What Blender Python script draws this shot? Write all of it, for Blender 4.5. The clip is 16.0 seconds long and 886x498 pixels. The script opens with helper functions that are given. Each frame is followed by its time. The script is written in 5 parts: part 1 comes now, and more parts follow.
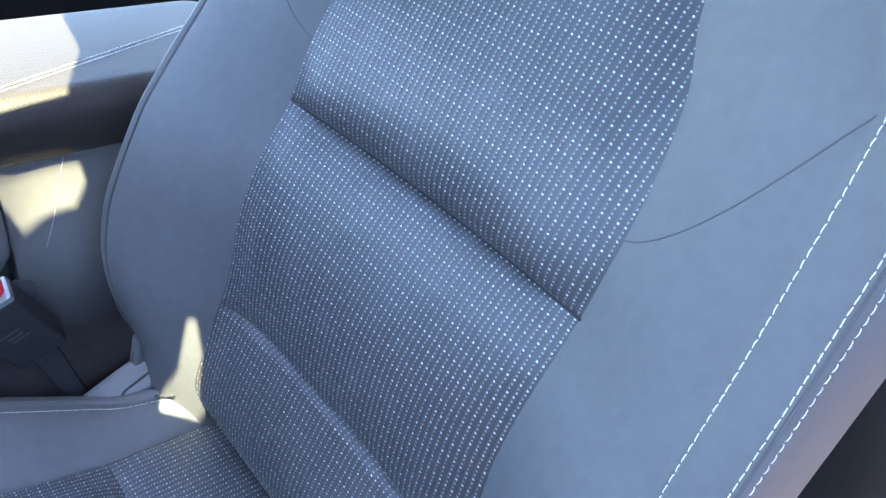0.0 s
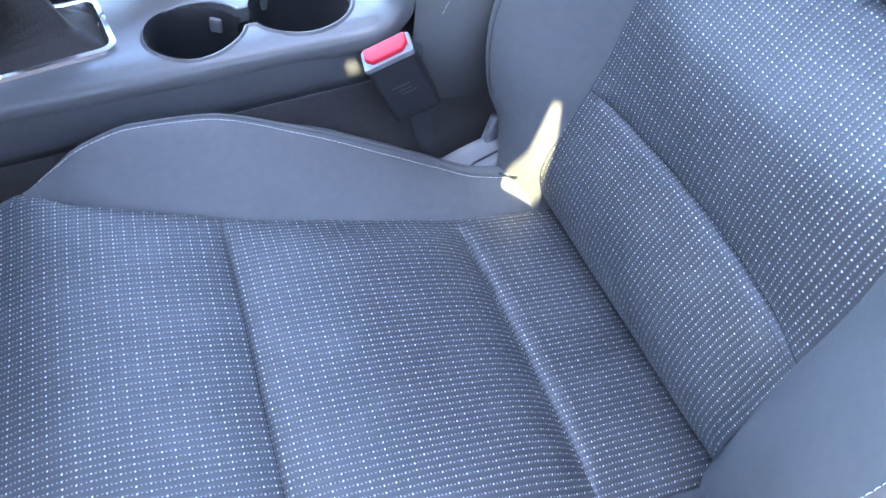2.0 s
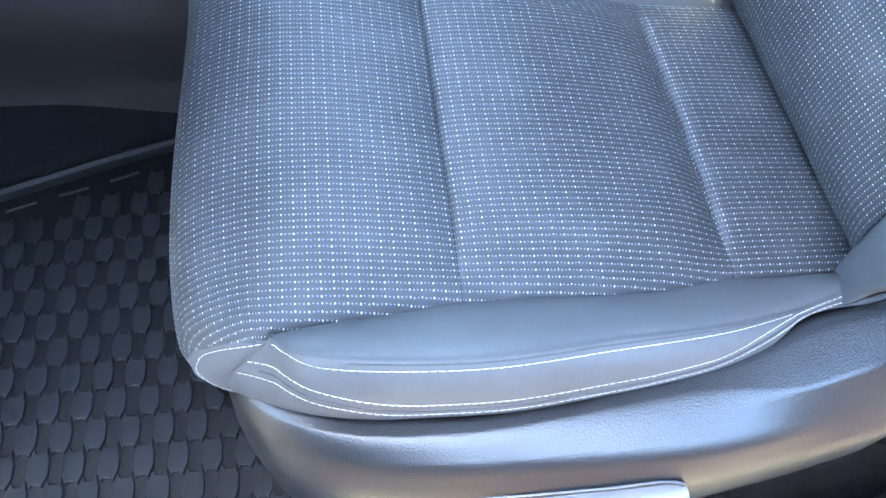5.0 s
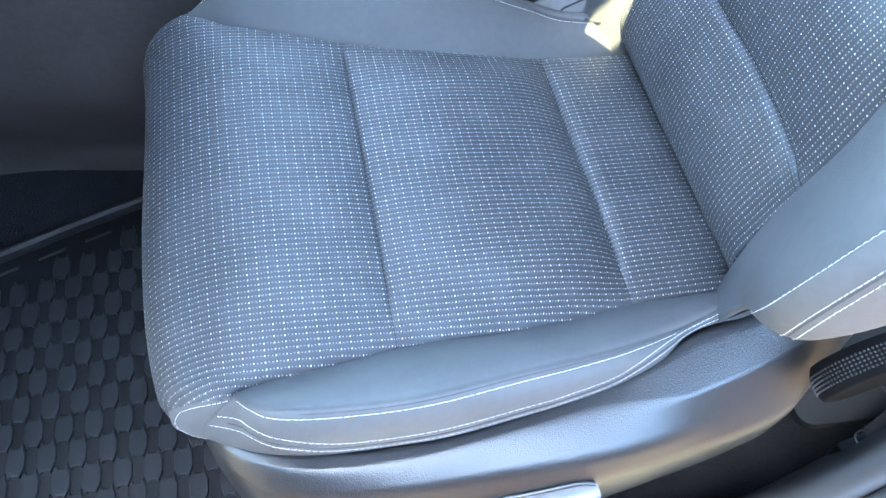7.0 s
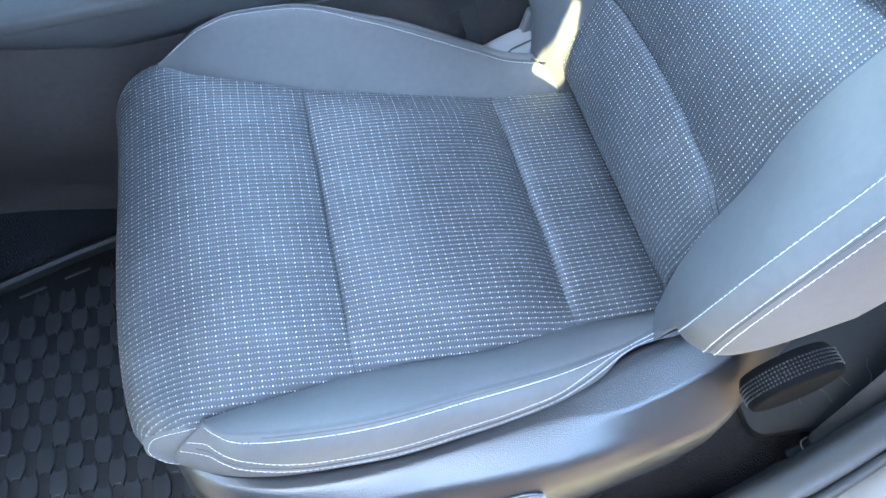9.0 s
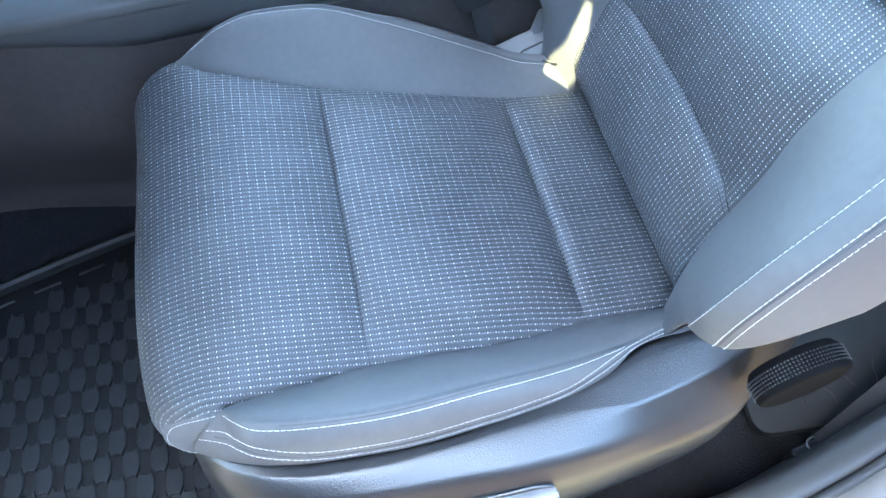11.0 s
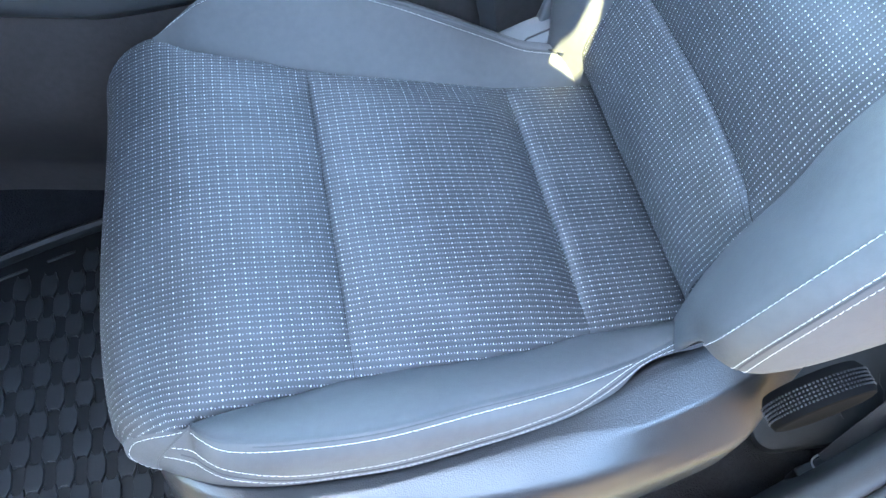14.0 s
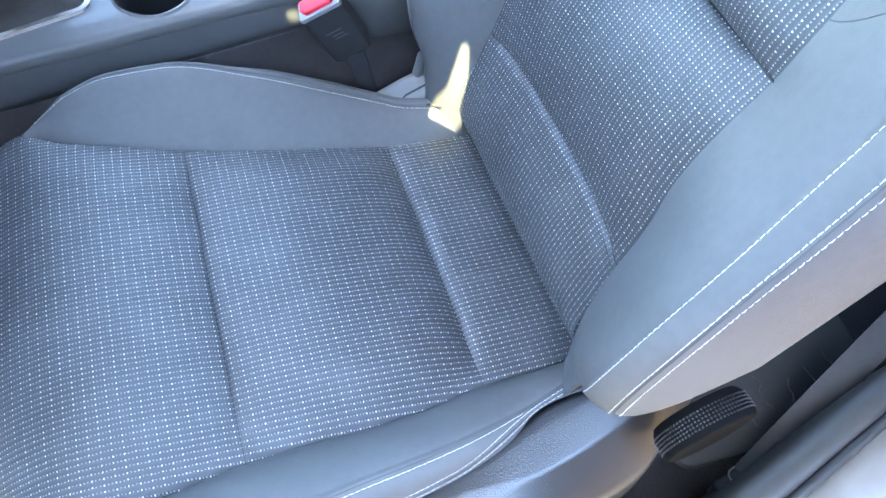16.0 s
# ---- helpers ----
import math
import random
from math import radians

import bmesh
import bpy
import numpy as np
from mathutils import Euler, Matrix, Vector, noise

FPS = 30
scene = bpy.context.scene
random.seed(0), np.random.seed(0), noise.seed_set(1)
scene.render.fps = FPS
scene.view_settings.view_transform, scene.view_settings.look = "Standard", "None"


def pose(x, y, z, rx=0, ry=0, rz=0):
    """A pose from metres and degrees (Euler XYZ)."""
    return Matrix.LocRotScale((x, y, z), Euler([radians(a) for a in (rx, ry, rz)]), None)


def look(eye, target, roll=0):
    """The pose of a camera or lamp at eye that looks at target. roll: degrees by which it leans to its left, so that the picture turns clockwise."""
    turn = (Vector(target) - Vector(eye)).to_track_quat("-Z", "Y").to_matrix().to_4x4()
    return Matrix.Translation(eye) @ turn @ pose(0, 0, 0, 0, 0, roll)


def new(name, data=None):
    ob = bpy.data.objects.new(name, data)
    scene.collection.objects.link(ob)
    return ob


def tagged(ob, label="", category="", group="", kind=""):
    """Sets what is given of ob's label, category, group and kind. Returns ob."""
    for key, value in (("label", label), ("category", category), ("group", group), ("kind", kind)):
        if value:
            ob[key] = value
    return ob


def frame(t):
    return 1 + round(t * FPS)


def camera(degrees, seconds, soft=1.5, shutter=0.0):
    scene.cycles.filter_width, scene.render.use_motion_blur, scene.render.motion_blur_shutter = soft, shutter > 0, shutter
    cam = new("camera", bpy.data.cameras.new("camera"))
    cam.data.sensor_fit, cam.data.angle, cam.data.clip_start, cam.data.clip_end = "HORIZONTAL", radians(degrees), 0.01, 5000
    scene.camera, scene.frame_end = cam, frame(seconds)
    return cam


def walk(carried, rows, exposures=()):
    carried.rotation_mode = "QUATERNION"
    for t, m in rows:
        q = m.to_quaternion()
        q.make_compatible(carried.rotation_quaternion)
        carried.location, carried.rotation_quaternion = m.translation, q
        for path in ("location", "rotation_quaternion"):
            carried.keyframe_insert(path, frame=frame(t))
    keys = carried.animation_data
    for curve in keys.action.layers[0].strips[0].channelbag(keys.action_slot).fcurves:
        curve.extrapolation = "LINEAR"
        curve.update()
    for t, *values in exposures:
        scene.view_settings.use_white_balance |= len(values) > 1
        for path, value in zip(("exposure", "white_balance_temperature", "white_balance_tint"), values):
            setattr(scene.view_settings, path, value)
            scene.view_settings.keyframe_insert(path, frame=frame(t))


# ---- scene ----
cam = camera(60.4, 16.0)
PATH = [
    (0, (-0.202, -0.284, 0.828), (0.964, 0.861, -0.325), 9.1),
    (0.5, (-0.214, -0.293, 0.801), (0.829, 0.88, -0.44), 9.1),
    (1, (-0.242, -0.301, 0.779), (0.661, 0.909, -0.533), 8.7),
    (1.5, (-0.284, -0.311, 0.769), (0.46, 0.948, -0.595), 8.3),
    (2, (-0.324, -0.295, 0.776), (0.293, 0.957, -0.657), 8.7),
    (2.5, (-0.35, -0.304, 0.771), (0.113, 0.957, -0.71), 7.5),
    (3, (-0.368, -0.314, 0.765), (-0.011, 0.919, -0.768), 7.3),
    (3.5, (-0.385, -0.335, 0.754), (-0.092, 0.864, -0.82), 7.3),
    (4, (-0.387, -0.35, 0.751), (-0.143, 0.787, -0.876), 6.9),
    (4.5, (-0.374, -0.365, 0.752), (-0.144, 0.708, -0.92), 6.7),
    (4.7, (-0.37, -0.377, 0.748), (-0.135, 0.693, -0.925), 7.0),
    (6.8, (-0.335, -0.398, 0.833), (-0.052, 0.646, -0.849), 4.7),
    (7, (-0.336, -0.402, 0.846), (-0.047, 0.652, -0.829), 4.7),
    (7.5, (-0.329, -0.411, 0.86), (-0.025, 0.657, -0.803), 4.9),
    (8, (-0.32, -0.417, 0.869), (0.0, 0.662, -0.784), 4.9),
    (8.5, (-0.316, -0.421, 0.881), (0.006, 0.667, -0.766), 4.2),
    (8.7, (-0.315, -0.423, 0.886), (0.014, 0.666, -0.759), 4.3),
    (10.8, (-0.325, -0.437, 0.897), (0.011, 0.671, -0.733), 4.7),
    (11, (-0.327, -0.437, 0.894), (0.0, 0.668, -0.74), 4.5),
    (11.5, (-0.327, -0.435, 0.891), (-0.011, 0.659, -0.753), 4.6),
    (12, (-0.324, -0.433, 0.89), (-0.006, 0.648, -0.762), 5.0),
    (12.5, (-0.319, -0.428, 0.89), (0.003, 0.647, -0.766), 5.3),
    (13, (-0.319, -0.423, 0.894), (0.018, 0.654, -0.757), 6.0),
    (13.5, (-0.314, -0.421, 0.891), (0.036, 0.653, -0.759), 7.0),
    (14, (-0.323, -0.397, 0.857), (0.033, 0.675, -0.793), 7.7),
    (14.5, (-0.328, -0.378, 0.857), (0.035, 0.693, -0.792), 8.1),
    (15, (-0.331, -0.373, 0.858), (0.05, 0.704, -0.784), 8.3),
    (15.5, (-0.312, -0.376, 0.866), (0.104, 0.719, -0.756), 7.3),
    (16, (-0.262, -0.391, 0.887), (0.22, 0.7, -0.719), 6.0),
]
walk(cam, [(t, look(eye, target, roll)) for t, eye, target, roll in PATH], [(0, 4.58, 5900, 10), (1.5, 5.02, 6050, 12), (2.5, 5.4, 6300, 12), (3.5, 5.42, 6300, 9), (6.8, 5.42, 6350, -1), (13.5, 5.32, 6300, -2), (16, 5.38, 6350, 2)])

# ---------------------------------------------------------------- light
SUN_FROM = Vector((-0.25, -0.20, 0.95)).normalized()
world = bpy.data.worlds.new("sky")
scene.world = world
world.use_nodes = True
wn = world.node_tree
wn.nodes.clear()
sky = wn.nodes.new("ShaderNodeTexSky")
sky.sky_type = "NISHITA"
sky.sun_disc = False
sky.sun_elevation = math.asin(SUN_FROM.z)
sky.sun_rotation = math.atan2(SUN_FROM.x, SUN_FROM.y)
bg = wn.nodes.new("ShaderNodeBackground")
bg.inputs[1].default_value = 0.15
wo = wn.nodes.new("ShaderNodeOutputWorld")
wn.links.new(sky.outputs[0], bg.inputs[0])
wn.links.new(bg.outputs[0], wo.inputs[0])
sun = new("sun", bpy.data.lights.new("sun", "SUN"))
sun.data.energy, sun.data.angle, sun.data.color = 3.2, radians(0.35), (1.0, 0.90, 0.52)
sun.matrix_world = look((0, 0, 5), Vector((0, 0, 5)) - SUN_FROM)


# ---------------------------------------------------------------- materials
class Mat:
    """A node material under construction."""

    def __init__(self, name, rough=0.5, metal=0.0, spec=0.5):
        self.m = bpy.data.materials.new(name)
        self.m.use_nodes = True
        self.t = self.m.node_tree
        self.b = self.t.nodes["Principled BSDF"]
        self.b.inputs["Roughness"].default_value = rough
        self.b.inputs["Metallic"].default_value = metal
        self.b.inputs["Specular IOR Level"].default_value = spec

    def n(self, kind, **kw):
        nd = self.t.nodes.new("ShaderNode" + kind)
        for k, v in kw.items():
            if k == "op":
                nd.operation = v
            elif k == "vals":
                for i, x in v.items():
                    nd.inputs[i].default_value = x
        return nd

    def link(self, a, b):
        self.t.links.new(a, b)

    def math(self, op, a, b=None, c=None):
        nd = self.n("Math", op=op)
        for i, x in enumerate((a, b, c)):
            if x is None:
                continue
            if isinstance(x, (int, float)):
                nd.inputs[i].default_value = x
            else:
                self.link(x, nd.inputs[i])
        return nd.outputs[0]

    def coords(self, uv=False):
        tc = self.n("TexCoord")
        return tc.outputs["UV" if uv else "Object"]

    def noise(self, vec, scale, detail=3.0, rough=0.55):
        nd = self.n("TexNoise")
        nd.inputs["Scale"].default_value = scale
        nd.inputs["Detail"].default_value = detail
        nd.inputs["Roughness"].default_value = rough
        self.link(vec, nd.inputs["Vector"])
        return nd.outputs["Fac"]

    def voronoi(self, vec, scale, feature="F1"):
        nd = self.n("TexVoronoi")
        nd.feature = feature
        nd.inputs["Scale"].default_value = scale
        self.link(vec, nd.inputs["Vector"])
        return nd.outputs["Distance"]

    def mix(self, fac, c1, c2):
        nd = self.n("Mix")
        nd.data_type = "RGBA"
        for sock, x in ((nd.inputs[0], fac), (nd.inputs[6], c1), (nd.inputs[7], c2)):
            if isinstance(x, (int, float)):
                sock.default_value = x
            elif isinstance(x, tuple):
                sock.default_value = (*x, 1.0)
            else:
                self.link(x, sock)
        return nd.outputs[2]

    def ramp(self, fac, lo, hi):
        nd = self.n("MapRange")
        nd.inputs["From Min"].default_value = lo
        nd.inputs["From Max"].default_value = hi
        self.link(fac, nd.inputs["Value"])
        return nd.outputs[0]

    def bump(self, height, strength, dist, after=None):
        nd = self.n("Bump")
        nd.inputs["Strength"].default_value = strength
        nd.inputs["Distance"].default_value = dist
        self.link(height, nd.inputs["Height"])
        if after is not None:
            self.link(after, nd.inputs["Normal"])
        self.link(nd.outputs[0], self.b.inputs["Normal"])
        return nd.outputs[0]

    def color(self, c):
        if isinstance(c, tuple):
            self.b.inputs["Base Color"].default_value = (*c, 1.0)
        else:
            self.link(c, self.b.inputs["Base Color"])

    def roughness(self, r):
        self.link(r, self.b.inputs["Roughness"])


def grained(name, col, rough, grain, depth, var=0.25, spec=0.5, wave=0.003, strength=0.6):
    """Moulded plastic, vinyl or leather: a cell grain with soft soiling on top."""
    m = Mat(name, rough, spec=spec)
    co = m.coords()
    big = m.noise(co, 9.0, 4.0)
    fine = m.noise(co, 140.0, 2.0)
    f = m.math("ADD", m.math("MULTIPLY", big, 0.7), m.math("MULTIPLY", fine, 0.3))
    dark = tuple(c * (1 - var) for c in col)
    light = tuple(min(1, c * (1 + var)) for c in col)
    m.color(m.mix(m.ramp(f, 0.3, 0.7), dark, light))
    m.roughness(m.math("MULTIPLY_ADD", big, 0.16, rough - 0.08))
    cell = m.voronoi(co, grain)
    first = m.bump(m.noise(co, 30.0, 2.0), 0.08, wave)
    m.bump(cell, strength, depth, first)
    return m.m


ROW, STEP = 0.0046, 0.0075          # the weave: between rows, and between flecks along a row


def fabric():
    """Charcoal woven seat cloth with a satin yarn: rows along u, a pale fleck at every third step and faint ones between."""
    m = Mat("woven_cloth", 0.5, spec=0.6)
    # satin yarn floating along u: its gleam is drawn out across the rows
    m.b.inputs["IOR"].default_value = 1.50
    m.b.inputs["Anisotropic"].default_value = 0.85
    m.b.inputs["Anisotropic Rotation"].default_value = 0.25
    tan = m.n("Tangent")
    tan.direction_type, tan.uv_map = "UV_MAP", "UVMap"
    m.link(tan.outputs[0], m.b.inputs["Tangent"])
    uv = m.coords(True)
    sep = m.n("SeparateXYZ")
    m.link(uv, sep.inputs[0])
    wob = m.noise(uv, 60.0, 2.0)
    jog = m.noise(uv, 330.0, 1.0)
    u = m.math("MULTIPLY_ADD", wob, 0.0008, m.math("MULTIPLY_ADD", jog, 0.0011, sep.outputs[0]))
    v = sep.outputs[1]
    ru = m.math("FRACT", m.math("DIVIDE", u, STEP))
    su = m.math("FRACT", m.math("DIVIDE", u, STEP / 3))
    rv = m.math("FRACT", m.math("DIVIDE", v, ROW))
    du = m.math("MULTIPLY", m.math("SUBTRACT", ru, 0.5), STEP)
    dsu = m.math("MULTIPLY", m.math("SUBTRACT", su, 0.5), STEP / 3)
    dv = m.math("MULTIPLY", m.math("SUBTRACT", rv, 0.5), ROW)
    # each fleck has its own length and brightness
    own = m.n("TexWhiteNoise")
    own.noise_dimensions = "2D"
    cell = m.n("CombineXYZ")
    m.link(m.math("FLOOR", m.math("DIVIDE", u, STEP / 3)), cell.inputs[0])
    m.link(m.math("FLOOR", m.math("DIVIDE", v, ROW)), cell.inputs[1])
    m.link(cell.outputs[0], own.inputs["Vector"])
    own = own.outputs["Value"]

    def blob(a, b, ra, rb):
        qa, qb = m.math("DIVIDE", a, ra), m.math("DIVIDE", b, rb)
        d = m.math("ADD", m.math("MULTIPLY", qa, qa), m.math("MULTIPLY", qb, qb))
        nd = m.n("MapRange")
        nd.interpolation_type = "SMOOTHSTEP"
        nd.inputs["From Min"].default_value = 1.6
        nd.inputs["From Max"].default_value = 0.45
        m.link(d, nd.inputs["Value"])
        return nd.outputs[0]

    slant = m.math("MULTIPLY_ADD", du, -0.2, dv)
    off = m.math("MULTIPLY_ADD", own, 0.0005, -0.00025)
    big = m.math("MULTIPLY", blob(du, m.math("ADD", slant, off), 0.00052, 0.00062), m.math("MULTIPLY_ADD", own, 0.35, 0.62))
    small = m.math("MULTIPLY", blob(dsu, m.math("ADD", dv, off), 0.00055, 0.00052), m.math("MULTIPLY_ADD", own, 0.35, 0.65))
    weave = m.noise(uv, 1100.0, 2.0)
    soil = m.ramp(m.noise(uv, 14.0, 4.0), 0.35, 0.75)
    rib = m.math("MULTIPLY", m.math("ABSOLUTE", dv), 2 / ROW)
    base = m.mix(soil, CLOTH_A, CLOTH_B)
    # shade between the ribs, mixed into the colour as a darker tone
    base = m.mix(m.math("MULTIPLY", m.ramp(rib, 0.55, 0.95), 0.35), base, CLOTH_RIB_SHADE)
    base = m.mix(m.math("MULTIPLY", m.ramp(weave, 0.3, 0.75), 0.35), base, CLOTH_B)
    # pale rubbed bloom on the seat, and old smudges
    rub = m.math("MULTIPLY", m.ramp(m.noise(uv, 30.0, 3.0), 0.5, 0.8), 0.35)
    base = m.mix(rub, base, CLOTH_RUB)
    for su0, sv0, r in ((0.296, -0.003, 0.0035), (0.285, -0.014, 0.0035), (0.315, -0.025, 0.006), (1.111, 0.030, 0.010)):
        far = m.math("ADD", m.math("ABSOLUTE", m.math("SUBTRACT", sep.outputs[0], su0)), m.math("ABSOLUTE", m.math("SUBTRACT", sep.outputs[1], sv0)))
        far = m.math("ADD", far, m.math("MULTIPLY", m.noise(uv, 220.0, 3.0), r))
        base = m.mix(m.math("MULTIPLY", m.ramp(far, r * 1.8, r * 0.7), 0.7), base, (0.020, 0.022, 0.024))
    base = m.mix(m.math("MULTIPLY", small, 0.75), base, CLOTH_SMALL)
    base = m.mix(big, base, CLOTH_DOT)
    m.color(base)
    fleck = m.math("MAXIMUM", big, small)
    m.roughness(m.math("MULTIPLY_ADD", fleck, 0.2, 0.56))
    h = m.math("MULTIPLY_ADD", weave, 0.25, fleck)
    first = m.bump(m.noise(uv, 22.0, 3.0), 0.10, 0.004)
    m.bump(h, 0.8, 0.0006, first)
    return m.m


CLOTH_A, CLOTH_B, CLOTH_RUB = (0.034, 0.036, 0.041), (0.056, 0.059, 0.065), (0.088, 0.093, 0.104)
CLOTH_RIB_SHADE, CLOTH_SMALL, CLOTH_DOT = (0.012, 0.013, 0.016), (0.34, 0.35, 0.37), (0.66, 0.67, 0.68)

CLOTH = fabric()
VINYL = grained("grey_vinyl", (0.082, 0.083, 0.087), 0.55, 1300.0, 0.00018, 0.16, 0.4, strength=0.6)
TRIM_PLASTIC = grained("black_trim_plastic", (0.015, 0.0155, 0.018), 0.37, 900.0, 0.00034, 0.12, 0.75, 0.0001, strength=0.5)
CONSOLE_PLASTIC = grained("console_plastic", (0.060, 0.061, 0.065), 0.36, 1100.0, 0.00016, 0.15, 0.5)
CONSOLE_TOP = grained("satin_console_top", (0.08, 0.08, 0.082), 0.40, 1600.0, 0.00008, 0.10, 0.5, strength=0.25)
BIN_SIDE = grained("soft_bin_side", (0.105, 0.103, 0.102), 0.6, 900.0, 0.0002, 0.1, 0.3)
LEATHER = grained("black_leather", (0.021, 0.0175, 0.0155), 0.6, 520.0, 0.0004, 0.2, 0.35)
DARK_PLASTIC = grained("dark_plastic", (0.011, 0.011, 0.013), 0.55, 900.0, 0.0002, 0.2, 0.4)
BUCKLE_PLASTIC = grained("buckle_plastic", (0.022, 0.022, 0.024), 0.5, 1300.0, 0.0001, 0.15, 0.4)
TUNNEL = grained("tunnel_side_plastic", (0.050, 0.044, 0.044), 0.55, 700.0, 0.0003, 0.35, 0.4)
# one mat rubber in two tones: the darker holds the shade between blocks
MAT_SHADED = grained("mat_rubber_shaded", (0.0045, 0.0045, 0.005), 0.6, 700.0, 0.0002, 0.25, 0.25)
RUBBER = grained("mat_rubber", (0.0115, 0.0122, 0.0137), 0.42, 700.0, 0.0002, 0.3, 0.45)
CARPET = grained("dark_carpet", (0.014, 0.014, 0.016), 0.95, 420.0, 0.0012, 0.35, 0.1, strength=0.9)
WEBBING = grained("belt_webbing", (0.03, 0.03, 0.032), 0.8, 900.0, 0.0003, 0.2, 0.2)
LINING = grained("roof_lining", (0.15, 0.148, 0.146), 0.9, 800.0, 0.0003, 0.08, 0.2)
BRACKET = grained("grey_bracket_plastic", (0.11, 0.114, 0.122), 0.4, 1400.0, 0.0001, 0.1, 0.5)


def plain(name, col, rough, metal=0.0, var=0.08, spec=0.5):
    m = Mat(name, rough, metal, spec)
    co = m.coords()
    f = m.noise(co, 35.0, 4.0)
    m.color(m.mix(m.ramp(f, 0.3, 0.7), tuple(c * (1 - var) for c in col), tuple(min(1, c * (1 + var)) for c in col)))
    m.roughness(m.math("MULTIPLY_ADD", f, 0.14, rough - 0.07))
    m.bump(m.noise(co, 400.0, 2.0), 0.05, 0.0003)
    return m.m


THREAD = plain("white_thread", (0.66, 0.65, 0.63), 0.75)
DARK_THREAD = plain("dark_thread", (0.02, 0.02, 0.024), 0.8)
SEAM = plain("seam_fold", (0.055, 0.056, 0.060), 0.7)
RED = plain("red_button", (0.60, 0.022, 0.045), 0.5, spec=0.25)
SATIN = plain("satin_chrome", (0.72, 0.73, 0.75), 0.25, 1.0)
LEVER = plain("satin_silver_plastic", (0.20, 0.20, 0.21), 0.4, 0.3)
STEEL = plain("steel", (0.45, 0.45, 0.46), 0.35, 1.0)
PRINT = plain("embossed_print", (0.055, 0.055, 0.06), 0.5)
SEAL = plain("rubber_seal", (0.02, 0.02, 0.022), 0.6)
PAINT = plain("car_paint", (0.11, 0.106, 0.104), 0.35)
SILL = grained("sill_plastic", (0.033, 0.032, 0.033), 0.5, 900.0, 0.0002, 0.12, 0.4)
PLASTER = grained("brown_plaster", (0.085, 0.065, 0.055), 0.9, 90.0, 0.003, 0.2, 0.2)
GROUND = grained("dusty_paving", (0.060, 0.038, 0.029), 0.95, 60.0, 0.004, 0.3, 0.2)
WHEEL = plain("dull_black", (0.004, 0.004, 0.0045), 0.9, spec=0.04)
FLAP = grained("flap_plastic", (0.011, 0.012, 0.013), 0.7, 500.0, 0.0002, 0.2, 0.3)
WELL = plain("cup_well", (0.012, 0.012, 0.014), 0.45)
TAN = grained("light_leather", (0.022, 0.0175, 0.0155), 0.5, 600.0, 0.0003, 0.1, 0.4)


# ---------------------------------------------------------------- mesh helpers
def thing(name, label, category, group="", kind="", at=(0, 0, 0)):
    ob = new(name)
    ob.location = at
    ob.empty_display_size = 0.02
    return tagged(ob, label, category, group, kind)


def mesh_part(name, verts, faces, material, parent=None, label="", uvs=None, smooth=True, flat_angle=None):
    me = bpy.data.meshes.new(name)
    me.from_pydata([tuple(map(float, v)) for v in verts], [], faces)
    if uvs is not None:
        lay = me.uv_layers.new(name="UVMap")
        for lp in me.loops:
            lay.data[lp.index].uv = uvs[lp.vertex_index]
    me.materials.append(material)
    if smooth:
        me.polygons.foreach_set("use_smooth", [True] * len(me.polygons))
        if flat_angle:
            me.set_sharp_from_angle(angle=radians(flat_angle))
    me.update()
    ob = new(name, me)
    if parent is not None:
        ob.parent = parent
    if label:
        ob["label"] = label
    return ob


def part(name, bm, material, parent=None, label="", smooth=True, angle=40):
    """Links a bmesh as one mesh object under a thing or under a part."""
    bmesh.ops.recalc_face_normals(bm, faces=bm.faces)
    me = bpy.data.meshes.new(name)
    bm.to_mesh(me)
    bm.free()
    me.materials.append(material)
    if smooth:
        me.polygons.foreach_set("use_smooth", [True] * len(me.polygons))
        me.set_sharp_from_angle(angle=radians(angle))
    ob = new(name, me)
    if parent is not None:
        ob.parent = parent
    if label:
        ob["label"] = label
    return ob


def grid_faces(nr, nc, close=False, flip=False):
    out = []
    for i in range(nr - 1):
        for j in range(nc if close else nc - 1):
            k = (j + 1) % nc
            f = (i * nc + j, i * nc + k, (i + 1) * nc + k, (i + 1) * nc + j)
            out.append(f[::-1] if flip else f)
    return out


def spline(pts, n):
    """n points evenly spaced along a smooth curve through pts."""
    p = np.array(pts, float)
    t = np.concatenate([[0], np.cumsum(np.linalg.norm(np.diff(p[:, :2], axis=0), axis=1) ** 0.5 + 1e-6)])
    m = np.zeros_like(p)
    for i in range(len(p)):
        a, b = max(0, i - 1), min(len(p) - 1, i + 1)
        m[i] = (p[b] - p[a]) / (t[b] - t[a])
    dense = []
    for i in range(len(p) - 1):
        h = t[i + 1] - t[i]
        for s in np.linspace(0, 1, 24, endpoint=False):
            dense.append((2 * s**3 - 3 * s**2 + 1) * p[i] + (s**3 - 2 * s**2 + s) * h * m[i] + (-2 * s**3 + 3 * s**2) * p[i + 1] + (s**3 - s**2) * h * m[i + 1])
    dense.append(p[-1])
    d = np.array(dense)
    acc = np.concatenate([[0], np.cumsum(np.linalg.norm(np.diff(d, axis=0), axis=1))])
    at = np.linspace(0, acc[-1], n)
    return np.stack([np.interp(at, acc, d[:, k]) for k in range(d.shape[1])], 1)


